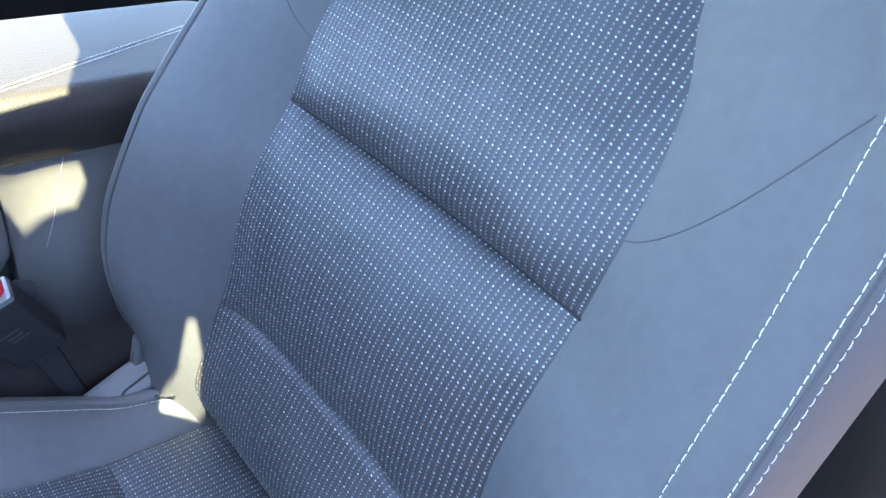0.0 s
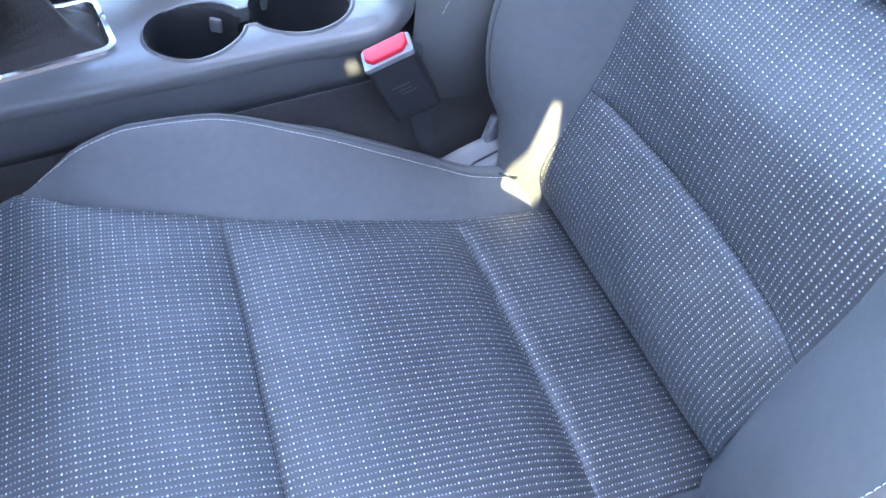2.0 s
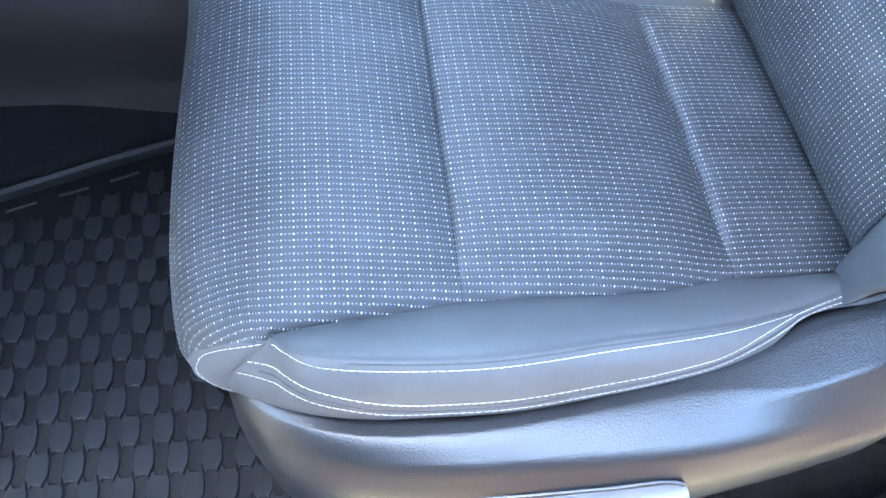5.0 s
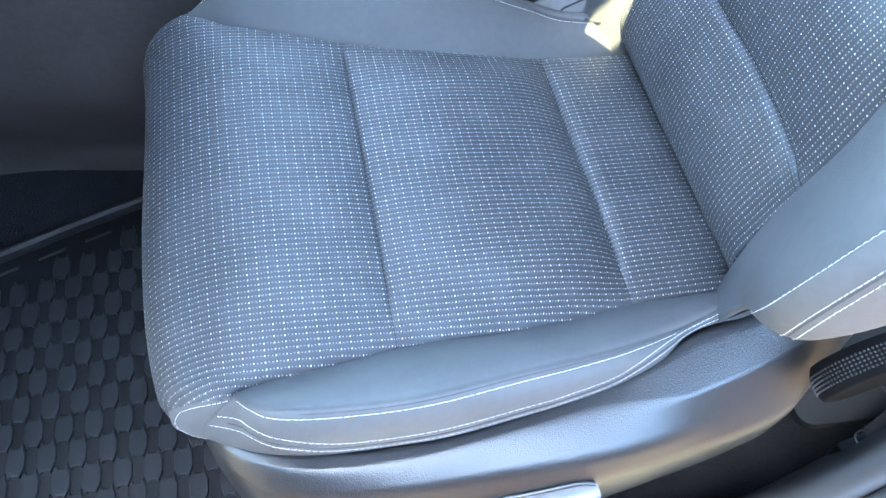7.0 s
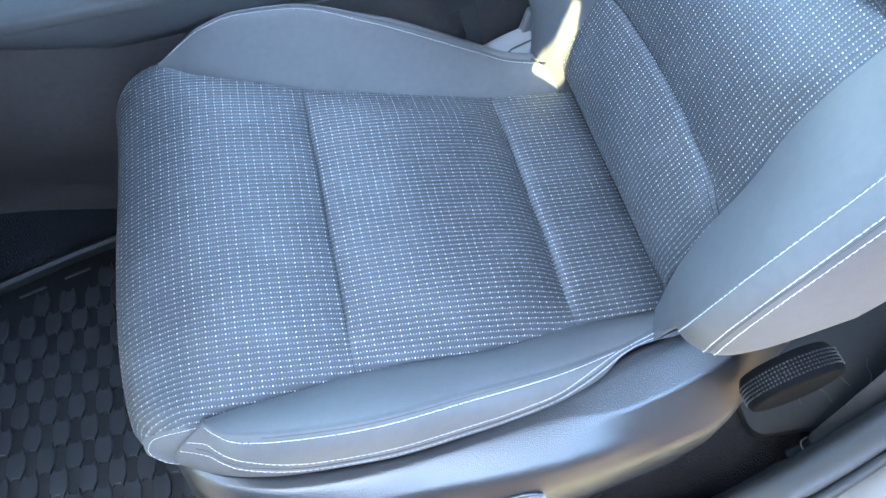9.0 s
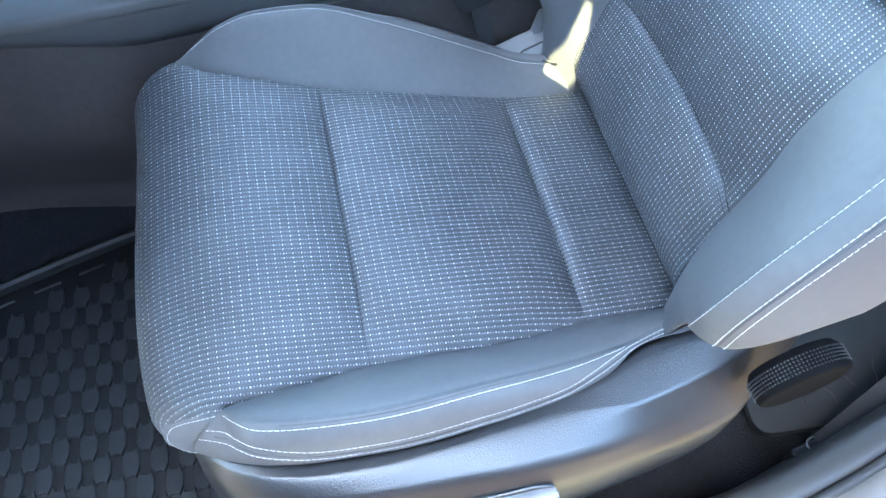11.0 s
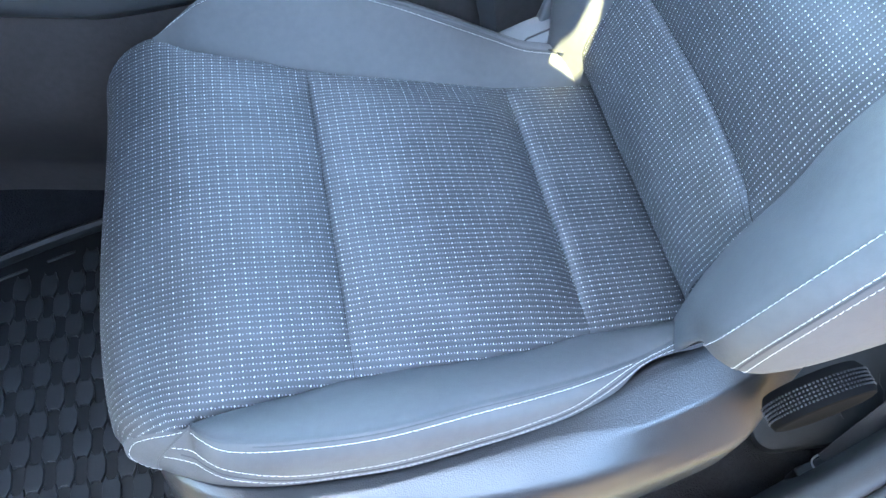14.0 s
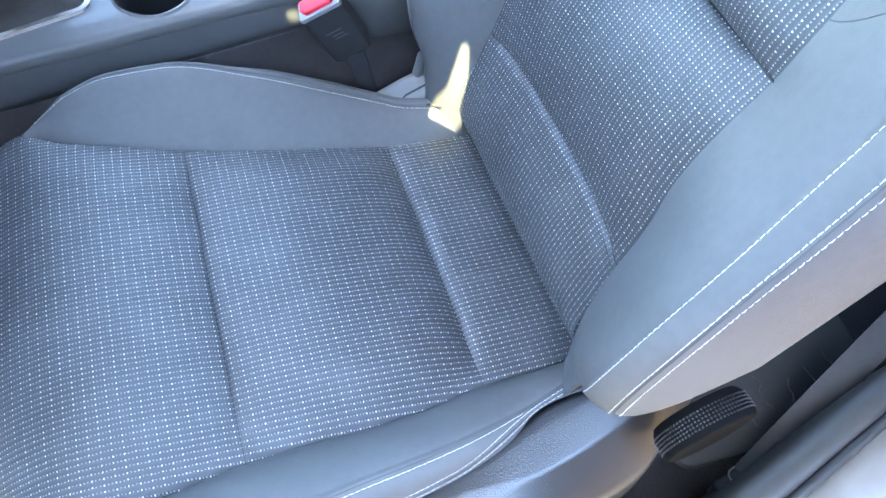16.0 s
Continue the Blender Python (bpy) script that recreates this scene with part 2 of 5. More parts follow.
def table(rows):
    """A smooth function of the first column that gives the others."""
    r = np.array(rows, float)
    x, y = r[:, 0], r[:, 1:]
    m = np.zeros_like(y)
    for i in range(len(x)):
        if 0 < i < len(x) - 1:
            d0, d1 = (y[i] - y[i - 1]) / (x[i] - x[i - 1]), (y[i + 1] - y[i]) / (x[i + 1] - x[i])
            m[i] = np.where(d0 * d1 > 0, 2 * d0 * d1 / (d0 + d1 + 1e-12), 0)
        else:
            a = i if i == 0 else i - 1
            m[i] = (y[a + 1] - y[a]) / (x[a + 1] - x[a])

    def f(q):
        q = min(max(q, x[0]), x[-1])
        i = min(max(int(np.searchsorted(x, q)) - 1, 0), len(x) - 2)
        h = x[i + 1] - x[i]
        s = (q - x[i]) / h
        return (2 * s**3 - 3 * s**2 + 1) * y[i] + (s**3 - 2 * s**2 + s) * h * m[i] + (-2 * s**3 + 3 * s**2) * y[i + 1] + (s**3 - s**2) * h * m[i + 1]

    return f


def smooth01(a, b, x):
    s = min(max((x - a) / (b - a), 0.0), 1.0)
    return s * s * (3 - 2 * s)


def box(bm, size, m=Matrix(), bevel=0.0, segs=3):
    r = bmesh.ops.create_cube(bm, size=1.0, matrix=m @ Matrix.Diagonal((*size, 1)))
    if bevel:
        es = {e for v in r["verts"] for e in v.link_edges}
        bmesh.ops.bevel(bm, geom=list(es), offset=bevel, segments=segs, profile=0.5, affect="EDGES")


def prism(bm, loop, depth, m=Matrix(), bevel=0.0, segs=3):
    """A flat outline in x, y raised by depth along z."""
    vs = [bm.verts.new(m @ Vector((x, y, 0))) for x, y in loop]
    f = bm.faces.new(vs)
    r = bmesh.ops.extrude_face_region(bm, geom=[f])
    up = [v for v in r["geom"] if isinstance(v, bmesh.types.BMVert)]
    off = (m.to_3x3() @ Vector((0, 0, depth)))
    for v in up:
        v.co += off
    if bevel:
        top = [e for e in r["geom"] if isinstance(e, bmesh.types.BMEdge)]
        bmesh.ops.bevel(bm, geom=top, offset=bevel, segments=segs, profile=0.5, affect="EDGES")


def rounded(w, h, r, n=6):
    out = []
    for cx, cy, a0 in ((w / 2 - r, h / 2 - r, 0), (-w / 2 + r, h / 2 - r, 90), (-w / 2 + r, -h / 2 + r, 180), (w / 2 - r, -h / 2 + r, 270)):
        for k in range(n + 1):
            a = radians(a0 + 90 * k / n)
            out.append((cx + r * math.cos(a), cy + r * math.sin(a)))
    return out


def tube(bm, pts, radius, n=8, flat=1.0):
    """A tube along points."""
    p = [Vector(q) for q in pts]
    rings = []
    up = Vector((0, 0, 1))
    for i, q in enumerate(p):
        d = (p[min(i + 1, len(p) - 1)] - p[max(i - 1, 0)]).normalized()
        s = d.cross(up)
        s = s.normalized() if s.length > 1e-4 else Vector((1, 0, 0))
        u = s.cross(d).normalized()
        rings.append([bm.verts.new(q + radius * (math.cos(2 * math.pi * k / n) * s + flat * math.sin(2 * math.pi * k / n) * u)) for k in range(n)])
    for a, b in zip(rings[:-1], rings[1:]):
        for k in range(n):
            bm.faces.new((a[k], a[(k + 1) % n], b[(k + 1) % n], b[k]))
    bm.faces.new(rings[0][::-1])
    bm.faces.new(rings[-1])


def stitch_row(name, line, normals, parent, material=None, length=0.0041, gap=0.0004, width=0.00048, label=""):
    """A row of raised thread stitches along a line of points with surface normals."""
    p, nn = np.array(line, float), np.array(normals, float)
    acc = np.concatenate([[0], np.cumsum(np.linalg.norm(np.diff(p, axis=0), axis=1))])
    rnd = random.Random(len(p) * 7 + int(acc[-1] * 1000))
    verts, faces = [], []
    s = 0.001
    ring = [(math.cos(a), math.sin(a)) for a in (0, 1.0472, 2.0944, 3.1416, 4.1888, 5.236)]

    def at(x):
        return np.array([np.interp(x, acc, p[:, k]) for k in range(3)]), np.array([np.interp(x, acc, nn[:, k]) for k in range(3)])

    while s + length < acc[-1]:
        ln = length * rnd.uniform(0.9, 1.08)
        a, na = at(s)
        b, nb = at(s + ln)
        d = (b - a) / (np.linalg.norm(b - a) + 1e-9)
        nrm = na + nb
        nrm /= np.linalg.norm(nrm) + 1e-9
        side = np.cross(d, nrm)
        side /= np.linalg.norm(side) + 1e-9
        base = len(verts)
        skew = rnd.uniform(-0.0002, 0.0002)
        for f, sc, lift in ((0.0, 0.5, -0.0003), (0.15, 0.95, 0.0003), (0.5, 1.0, 0.0005), (0.85, 0.95, 0.0003), (1.0, 0.5, -0.0003)):
            c = a + (b - a) * f + nrm * lift + side * skew * (f - 0.5) * 2
            for cx, cy in ring:
                verts.append(c + side * cx * width * sc * 0.5 + nrm * cy * width * sc * 0.42)
        for r in range(4):
            for k in range(6):
                faces.append((base + r * 6 + k, base + r * 6 + (k + 1) % 6, base + (r + 1) * 6 + (k + 1) % 6, base + (r + 1) * 6 + k))
        s += ln + gap * rnd.uniform(0.85, 1.2)
    return mesh_part(name, verts, faces, material or THREAD, parent, label)


# ---------------------------------------------------------------- driver's seat: shape
# cushion centre line, front to back: x, z, half width of the cloth
CUSHION_FRONT = [(-0.462, 0.19, 0.163), (-0.480, 0.235, 0.166), (-0.4885, 0.28, 0.170), (-0.487, 0.311, 0.174), (-0.477, 0.339, 0.179), (-0.458, 0.3555, 0.1845), (-0.432, 0.365, 0.1885), (-0.411, 0.3685, 0.191),
                 (-0.397, 0.3685, 0.182), (-0.378, 0.3675, 0.1775), (-0.345, 0.3625, 0.172), (-0.318, 0.357, 0.168), (-0.3055, 0.3532, 0.166), (-0.3005, 0.3514, 0.1655), (-0.2992, 0.3500, 0.165)]
CUSHION_MIDDLE = [(-0.2990, 0.3500, 0.165), (-0.2978, 0.3513, 0.1648), (-0.293, 0.3528, 0.1645), (-0.27, 0.3540, 0.1625), (-0.22, 0.3510, 0.159), (-0.17, 0.3435, 0.1545), (-0.14, 0.3365, 0.152), (-0.122, 0.3290, 0.1505), (-0.110, 0.3215, 0.149), (-0.1050, 0.3170, 0.149), (-0.1036, 0.3148, 0.149)]
CUSHION_REAR = [(-0.1034, 0.3148, 0.147), (-0.1020, 0.3174, 0.147), (-0.097, 0.3195, 0.147), (-0.085, 0.3200, 0.1465), (-0.05, 0.3175, 0.144), (-0.02, 0.315, 0.141), (0.03, 0.309, 0.137)]
# where the cloth meets the bolsters: half width on the console side and on the door side, and height
CLOTH_EDGE = table([(-0.49, 0.197, 0.190, 0.345), (-0.425, 0.1920, 0.1915, 0.361), (-0.405, 0.1855, 0.1855, 0.3635), (-0.375, 0.1770, 0.1800, 0.361), (-0.34, 0.1690, 0.1745, 0.356), (-0.30, 0.1600, 0.1670, 0.350), (-0.26, 0.1530, 0.1640, 0.3445), (-0.22, 0.1495, 0.1625, 0.3385), (-0.16, 0.1460, 0.1565, 0.3275), (-0.105, 0.1440, 0.1460, 0.3170), (-0.05, 0.1415, 0.1450, 0.3140), (0.04, 0.140, 0.142, 0.309)])

RIDGE = table([(-0.445, 0.1915, 0.365), (-0.42, 0.1915, 0.369), (-0.411, 0.1925, 0.372), (-0.405, 0.200, 0.379), (-0.39, 0.212, 0.388), (-0.35, 0.222, 0.396), (-0.30, 0.225, 0.396), (-0.22, 0.213, 0.379), (-0.15, 0.200, 0.357), (-0.11, 0.190, 0.344), (-0.07, 0.178, 0.332), (-0.03, 0.166, 0.332), (0.04, 0.150, 0.325)])
FAR_RIDGE = table([(-0.45, 0.1930, 0.3615), (-0.432, 0.1965, 0.3660), (-0.420, 0.2010, 0.3730), (-0.405, 0.2070, 0.3815), (-0.39, 0.213, 0.389), (-0.35, 0.222, 0.397), (-0.30, 0.225, 0.396), (-0.22, 0.213, 0.379), (-0.15, 0.200, 0.357), (-0.11, 0.190, 0.344), (-0.07, 0.178, 0.332), (-0.03, 0.166, 0.332), (0.04, 0.150, 0.325)])
LOWER = table([(-0.445, 0.1915, 0.306), (-0.427, 0.204, 0.315), (-0.409, 0.214, 0.321), (-0.384, 0.2225, 0.325), (-0.352, 0.228, 0.327), (-0.319, 0.230, 0.328), (-0.286, 0.231, 0.328), (-0.215, 0.2255, 0.328), (-0.178, 0.221, 0.328), (-0.148, 0.216, 0.328), (-0.123, 0.209, 0.328), (-0.104, 0.202, 0.328), (-0.092, 0.195, 0.328), (-0.083, 0.1885, 0.328), (-0.066, 0.182, 0.328), (-0.045, 0.179, 0.327), (-0.029, 0.178, 0.325), (0.04, 0.16, 0.305)])


def cloth_edge(x, side):
    """Half width and height of the crease beside the cushion's cloth."""
    far, near, z = CLOTH_EDGE(x)
    return np.array([far if side > 0 else near, z])


def wing(z):
    """How far the backrest's cloth comes forward at its edges."""
    return 0.012 * smooth01(0.46, 0.57, z) * (1 - smooth01(0.588, 0.64, z))


def cloth_panel(name, centre, n_along, seat, start_u, arch, front=False, hollow=False):
    """A padded cloth panel: the centre line swept across the seat, drawn down at its long edges."""
    c = spline(centre, n_along)
    acc = np.concatenate([[0], np.cumsum(np.linalg.norm(np.diff(c[:, :2], axis=0), axis=1))])
    reach = 14
    pad = np.concatenate([c[:1, :2] + (c[:1, :2] - c[reach:0:-1, :2]), c[:, :2], c[-1:, :2] + (c[-1:, :2] - c[-2:-2 - reach:-1, :2])])
    soft = np.stack([np.convolve(pad[:, k], np.ones(2 * reach + 1) / (2 * reach + 1), "valid") for k in (0, 1)], 1)
    d = np.gradient(soft, axis=0)
    for k in range(4):
        d[k], d[-1 - k] = d[4], d[-5]
    d /= np.linalg.norm(d, axis=1)[:, None]
    nv = 49
    verts, uvs = [], []
    for i in range(n_along):
        nrm = np.array([-d[i, 1], d[i, 0]])
        for k in range(nv):
            q = -1 + 2 * k / (nv - 1)
            q = math.copysign(abs(q) ** 0.85, q)
            x, z, w = c[i]
            if hollow:
                # the padding flattens into one even line beside the bolsters
                s, f = (np.array([x, z]) - B0) @ BU, (np.array([x, z]) - B0) @ BN
                y, fe = BACK_EDGE(s)
                ease = smooth01(0.70, 1.0, abs(q)) * smooth01(-0.09, -0.03, s)
                f += (wing(z) * q * q) * (1 - ease) + (fe + 0.0010 - f) * ease
                s -= (0.013 if q < 0 else 0.006) * q * q * smooth01(0.38, 0.43, z) * (1 - smooth01(0.45, 0.52, z))
                x, z = B0 + BU * s + BN * f
                w = y + 0.003
            else:
                top = smooth01(-0.445, -0.40, x)
                e = cloth_edge(max(x, -0.425), q)
                w = w * (1 - top) + e[0] * top
                ease = smooth01(0.62, 1.0, abs(q))
                drop = arch * q * q * (1 - ease) + 0.0045 * smooth01(0.93, 1.0, abs(q)) * (1 - top)
                if not front or x > -0.34:
                    nrm = np.array([0.0, 1.0])
                x, z = x - nrm[0] * drop, z - nrm[1] * drop
                z += ((e[1] - 0.001 - z) * ease - 0.0065 * smooth01(0.945, 1.0, abs(q))) * top
            if front:
                x += (-0.002 * q**6 if q > 0 else 0.017 * q**4) * smooth01(-0.40, -0.47, x)
                w += (0.015 if q > 0 else 0.0) * smooth01(-0.40, -0.44, c[i, 0]) * (1 - top)
            dent = 0.0012 * noise.noise((x * 9, q * w * 9, z * 9 + start_u)) * (1 - abs(q) ** 4)
            verts.append((x + nrm[0] * dent, q * w, z + nrm[1] * dent))
            uvs.append((start_u + acc[i], q * w))
    return woven(name, np.array(verts).reshape(n_along, nv, 3), np.array(uvs).reshape(n_along, nv, 2), seat)


def woven(name, p, uv, seat):
    """The panel as cloth: every row of the weave stands up as a rib, with the grooves between them sunk."""
    fine = int(round((uv[:, -1, 1] - uv[:, 0, 1]).max() / ROW * 8)) + 1
    at, old = np.linspace(-1, 1, fine), np.sign(q := np.linspace(-1, 1, p.shape[1])) * np.abs(q) ** 0.85
    k = np.clip(np.searchsorted(old, at) - 1, 0, len(old) - 2)
    f = ((at - old[k]) / (old[k + 1] - old[k]))[None, :, None]
    g = p[:, k] * (1 - f) + p[:, k + 1] * f
    t = uv[:, k] * (1 - f) + uv[:, k + 1] * f
    nrm = np.cross(np.gradient(g, axis=0), np.gradient(g, axis=1))
    nrm /= np.linalg.norm(nrm, axis=2, keepdims=True) + 1e-12
    nrm *= -np.sign((nrm * np.array([0.6, 0.0, -0.8])).sum(axis=2, keepdims=True))
    off = np.abs((t[:, :, 1] / ROW) % 1.0 - 0.5) * ROW
    rise = RIB * (np.exp(-((off / 0.00085) ** 2)) - 0.35)
    rise[:, :3] = rise[:, -3:] = 0.0
    rise[:2] = rise[-2:] = 0.0
    g = g + nrm * rise[:, :, None]
    nr, nc = g.shape[:2]
    a = (np.arange(nr - 1)[:, None] * nc + np.arange(nc - 1)[None, :]).ravel()
    quads = np.stack([a, a + nc, a + nc + 1, a + 1], 1)
    me = bpy.data.meshes.new(name)
    me.vertices.add(nr * nc)
    me.vertices.foreach_set("co", g.reshape(-1))
    me.loops.add(quads.size)
    me.loops.foreach_set("vertex_index", quads.reshape(-1).astype(np.int32))
    me.polygons.add(len(quads))
    me.polygons.foreach_set("loop_start", np.arange(0, quads.size, 4, dtype=np.int32))
    me.update(calc_edges=True)
    me.uv_layers.new(name="UVMap").data.foreach_set("uv", t.reshape(-1, 2)[quads.reshape(-1)].reshape(-1).astype(np.float32))
    me.polygons.foreach_set("use_smooth", [True] * len(quads))
    me.materials.append(CLOTH)
    ob = new(name, me)
    ob.parent = seat
    COLUMNS[name] = nc
    return ob


RIB, COLUMNS = 0.0006, {}


def bolster_front(q, side):
    """Where the bolster's line q begins."""
    k = min(max(q - 1, 0.0), 1.0)
    return -0.411 - 0.033 * (1 - (1 - k) ** 2) if side < 0 else -0.434 - 0.010 * k


def cushion_point(a, q, side):
    """The bolster's surface: a 0 to 1 from front to back; q 0 at the cloth, 1 at the ridge, 2 at the lower edge, 2.4 tucked under."""
    x0 = bolster_front(q, side)
    x = x0 + (0.035 - x0) * a
    e, r, l = cloth_edge(max(x, -0.411 if side < 0 else -0.436), side) - np.array([0.003, 0.0065]), (FAR_RIDGE if side > 0 else RIDGE)(x), LOWER(x)
    swell = smooth01(-0.44, -0.385, x)
    if q < 0:
        y, z = e + np.array([0.004, 0.014]) * q / 0.4
    elif q <= 1:
        mid = (e + r) / 2 + np.array([-0.004, 0.008]) * min(1, (r[0] - e[0]) / 0.03)
        y, z = (1 - q) ** 2 * e + 2 * q * (1 - q) * mid + q * q * r
        z -= 0.0012 * math.exp(-(((q - 0.96) / 0.05) ** 2)) * swell
    elif q <= 2:
        s = q - 1
        mid = (r + l) / 2 + np.array([0.018, 0.022]) * (0.15 + 0.85 * swell) * min(1.0, max(0.3, (r[1] - l[1]) / 0.045))
        y, z = (1 - s) ** 2 * r + 2 * s * (1 - s) * mid + s * s * l
    else:
        s = (q - 2) / 0.4
        y, z = l[0] - 0.02 * s, l[1] - 0.02 * s
    return Vector((x, side * y, z))


def along(x, q, side):
    """The front-to-back share at which the bolster's line q passes x."""
    x0 = bolster_front(q, side)
    return (x - x0) / (0.035 - x0)


def surf_normal(f, a, q, side, da=0.002, dq=0.02):
    n = (f(a + da, q, side) - f(a - da, q, side)).cross(f(a, q + dq, side) - f(a, q - dq, side)).normalized()
    return n


# backrest: x, z, half width of the cloth, from the fold upwards
BACK_LOWER = [(0.03, 0.285, 0.138), (0.002, 0.303, 0.139), (-0.018, 0.325, 0.14), (-0.0275, 0.352, 0.1395), (-0.0262, 0.380, 0.1395), (-0.0185, 0.405, 0.138), (-0.0088, 0.425, 0.137), (-0.0042, 0.4350, 0.137), (-0.0012, 0.4400, 0.1367), (0.002, 0.4428, 0.1365), (0.0055, 0.4436, 0.1365)]
BACK_MIDDLE = [(0.0055, 0.4438, 0.1365), (0.0032, 0.4472, 0.1365), (0.0020, 0.4535, 0.1365), (0.003, 0.475, 0.136), (0.012, 0.515, 0.135), (0.034, 0.556, 0.1345), (0.053, 0.583, 0.134), (0.0625, 0.590, 0.1345), (0.066, 0.5905, 0.135)]
BACK_UPPER = [(0.066, 0.5915, 0.135), (0.0605, 0.5945, 0.1355), (0.0565, 0.601, 0.1365), (0.0555, 0.612, 0.138), (0.060, 0.63, 0.1405), (0.075, 0.66, 0.139), (0.098, 0.70, 0.128), (0.118, 0.735, 0.110), (0.15, 0.79, 0.098), (0.19, 0.86, 0.09), (0.225, 0.90, 0.085)]
B0, BU, BN = np.array([-0.01, 0.443]), np.array([0.445, 0.8955]), np.array([-0.8955, 0.445])
BACK_WIDTH = table([(-0.17, 0.139), (-0.09, 0.1395), (-0.03, 0.137), (0.02, 0.135), (0.16, 0.1345), (0.21, 0.135), (0.24, 0.1315), (0.27, 0.126), (0.30, 0.115), (0.32, 0.105), (0.36, 0.096), (0.52, 0.084)])
_edge = []
for _x, _z, _w in [(-0.024, 0.303, 0.139), (-0.0275, 0.325, 0.14)] + [(-0.0280, 0.352, 0.1395), (-0.0262, 0.380, 0.1395), (-0.0205, 0.405, 0.138), (-0.009, 0.443, 0.134)] + BACK_MIDDLE[3:7] + [(0.061, 0.591, 0.136), (0.0585, 0.607, 0.137)] + BACK_UPPER[4:]:
    _r = np.array([_x, _z]) - B0
    _edge.append((float(_r @ BU), float(BACK_WIDTH(float(_r @ BU))[0]) - 0.003, float(_r @ BN) - 0.006 + wing(_z)))
_s = np.arange(-0.17, 0.52, 0.01)
_f = table(_edge)
_y = np.array([_f(v) for v in _s])
_k = np.exp(-((np.arange(-4, 5) / 2.0) ** 2))
_p = np.concatenate([[_y[0, 1]] * 4, _y[:, 1], [_y[-1, 1]] * 4])
BACK_EDGE = table(np.column_stack([_s, _y[:, 0], np.convolve(_p, _k / _k.sum(), "valid")]))
BACK_RIDGE = table([(-0.12, 0.175, -0.045), (-0.10, 0.186, -0.022), (-0.08, 0.197, 0.002), (-0.06, 0.207, 0.022), (-0.03, 0.215, 0.042), (0.0, 0.220, 0.054), (0.04, 0.222, 0.062), (0.10, 0.221, 0.064), (0.15, 0.217, 0.060), (0.20, 0.213, 0.053), (0.30, 0.205, 0.046), (0.48, 0.17, 0.012)])
BACK_SIDE = table([(-0.11, 0.205, -0.035), (-0.085, 0.219, -0.008), (-0.063, 0.228, 0.010), (-0.03, 0.235, 0.032), (0.0, 0.238, 0.045), (0.05, 0.241, 0.058), (0.10, 0.241, 0.060), (0.15, 0.239, 0.056), (0.20, 0.236, 0.048), (0.30, 0.232, 0.040), (0.48, 0.20, 0.0)])
NEAR_RIDGE = table([(-0.12, 0.175, -0.045), (-0.10, 0.186, -0.022), (-0.08, 0.197, 0.004), (-0.06, 0.208, 0.028), (-0.03, 0.219, 0.050), (0.03, 0.2245, 0.062), (0.09, 0.221, 0.054), (0.15, 0.214, 0.042), (0.20, 0.211, 0.038), (0.30, 0.204, 0.036), (0.48, 0.17, 0.012)])
NEAR_SIDE = table([(-0.11, 0.205, -0.035), (-0.085, 0.219, -0.008), (-0.063, 0.229, 0.012), (-0.03, 0.236, 0.034), (0.0, 0.240, 0.046), (0.05, 0.243, 0.054), (0.10, 0.242, 0.052), (0.15, 0.240, 0.046), (0.20, 0.238, 0.042), (0.30, 0.232, 0.036), (0.48, 0.20, 0.0)])
BACK_START = table([(0, -0.150), (0.5, -0.140), (0.8, -0.112), (1, -0.088), (1.5, -0.078), (2, -0.068), (2.5, -0.036), (3, 0.012), (3.5, 0.055), (4, 0.10), (5, 0.13)])


def back_point(u, q, side):
    """The backrest's bolster: u 0 to 1 upwards; q 0 cloth, 1 ridge, 2 second seam, 3 side, 4 rear edge."""
    s0 = float(BACK_START(q)[0])
    s = s0 + (0.47 - s0) * u
    e, r, d = (BACK_EDGE(s), BACK_RIDGE(s), BACK_SIDE(s)) if side > 0 else (BACK_EDGE(s), NEAR_RIDGE(s), NEAR_SIDE(s))
    if side > 0:
        d = np.minimum(d, r + np.array([0.009, -0.010]))
    t = np.array([0.247 if s < 0.3 else 0.247 - (s - 0.3) * 0.15, -0.035])
    b = np.array([t[0] - 0.018, -0.105])
    if q <= 1:
        foot = smooth01(0.05, -0.05, s) * smooth01(-0.125, -0.075, s)
        if s < -0.075:
            r = (BACK_RIDGE if side > 0 else NEAR_RIDGE)(-0.075)
            r = r + np.array([0.0, 0.35 * (s + 0.075)])
        mid = (e + r) / 2 + np.array([-0.006, 0.007]) + np.array([-0.002, 0.004]) * foot
        y, f = (1 - q) ** 2 * e + 2 * q * (1 - q) * mid + q * q * r
        f -= 0.0012 * math.exp(-((q - 0.97) / 0.03) ** 2)
    elif q <= 2:
        k = q - 1
        mid = (r + d) / 2 + np.array([0.003, 0.003])
        y, f = (1 - k) ** 2 * r + 2 * k * (1 - k) * mid + k * k * d
    elif q <= 3:
        k = q - 2
        mid = np.array([t[0] + 0.003, (d[1] + t[1]) / 2 + 0.01])
        y, f = (1 - k) ** 2 * d + 2 * k * (1 - k) * mid + k * k * t
    else:
        k = q - 3
        y, f = t + (b - t) * k
    end = smooth01(0.05, 0.0, u) * smooth01(0.6, 1.0, q)
    f -= 0.014 * end * end
    y -= 0.012 * end * end * min(q, 1)
    p = B0 + BU * s + BN * f
    return Vector((p[0], side * y, p[1]))


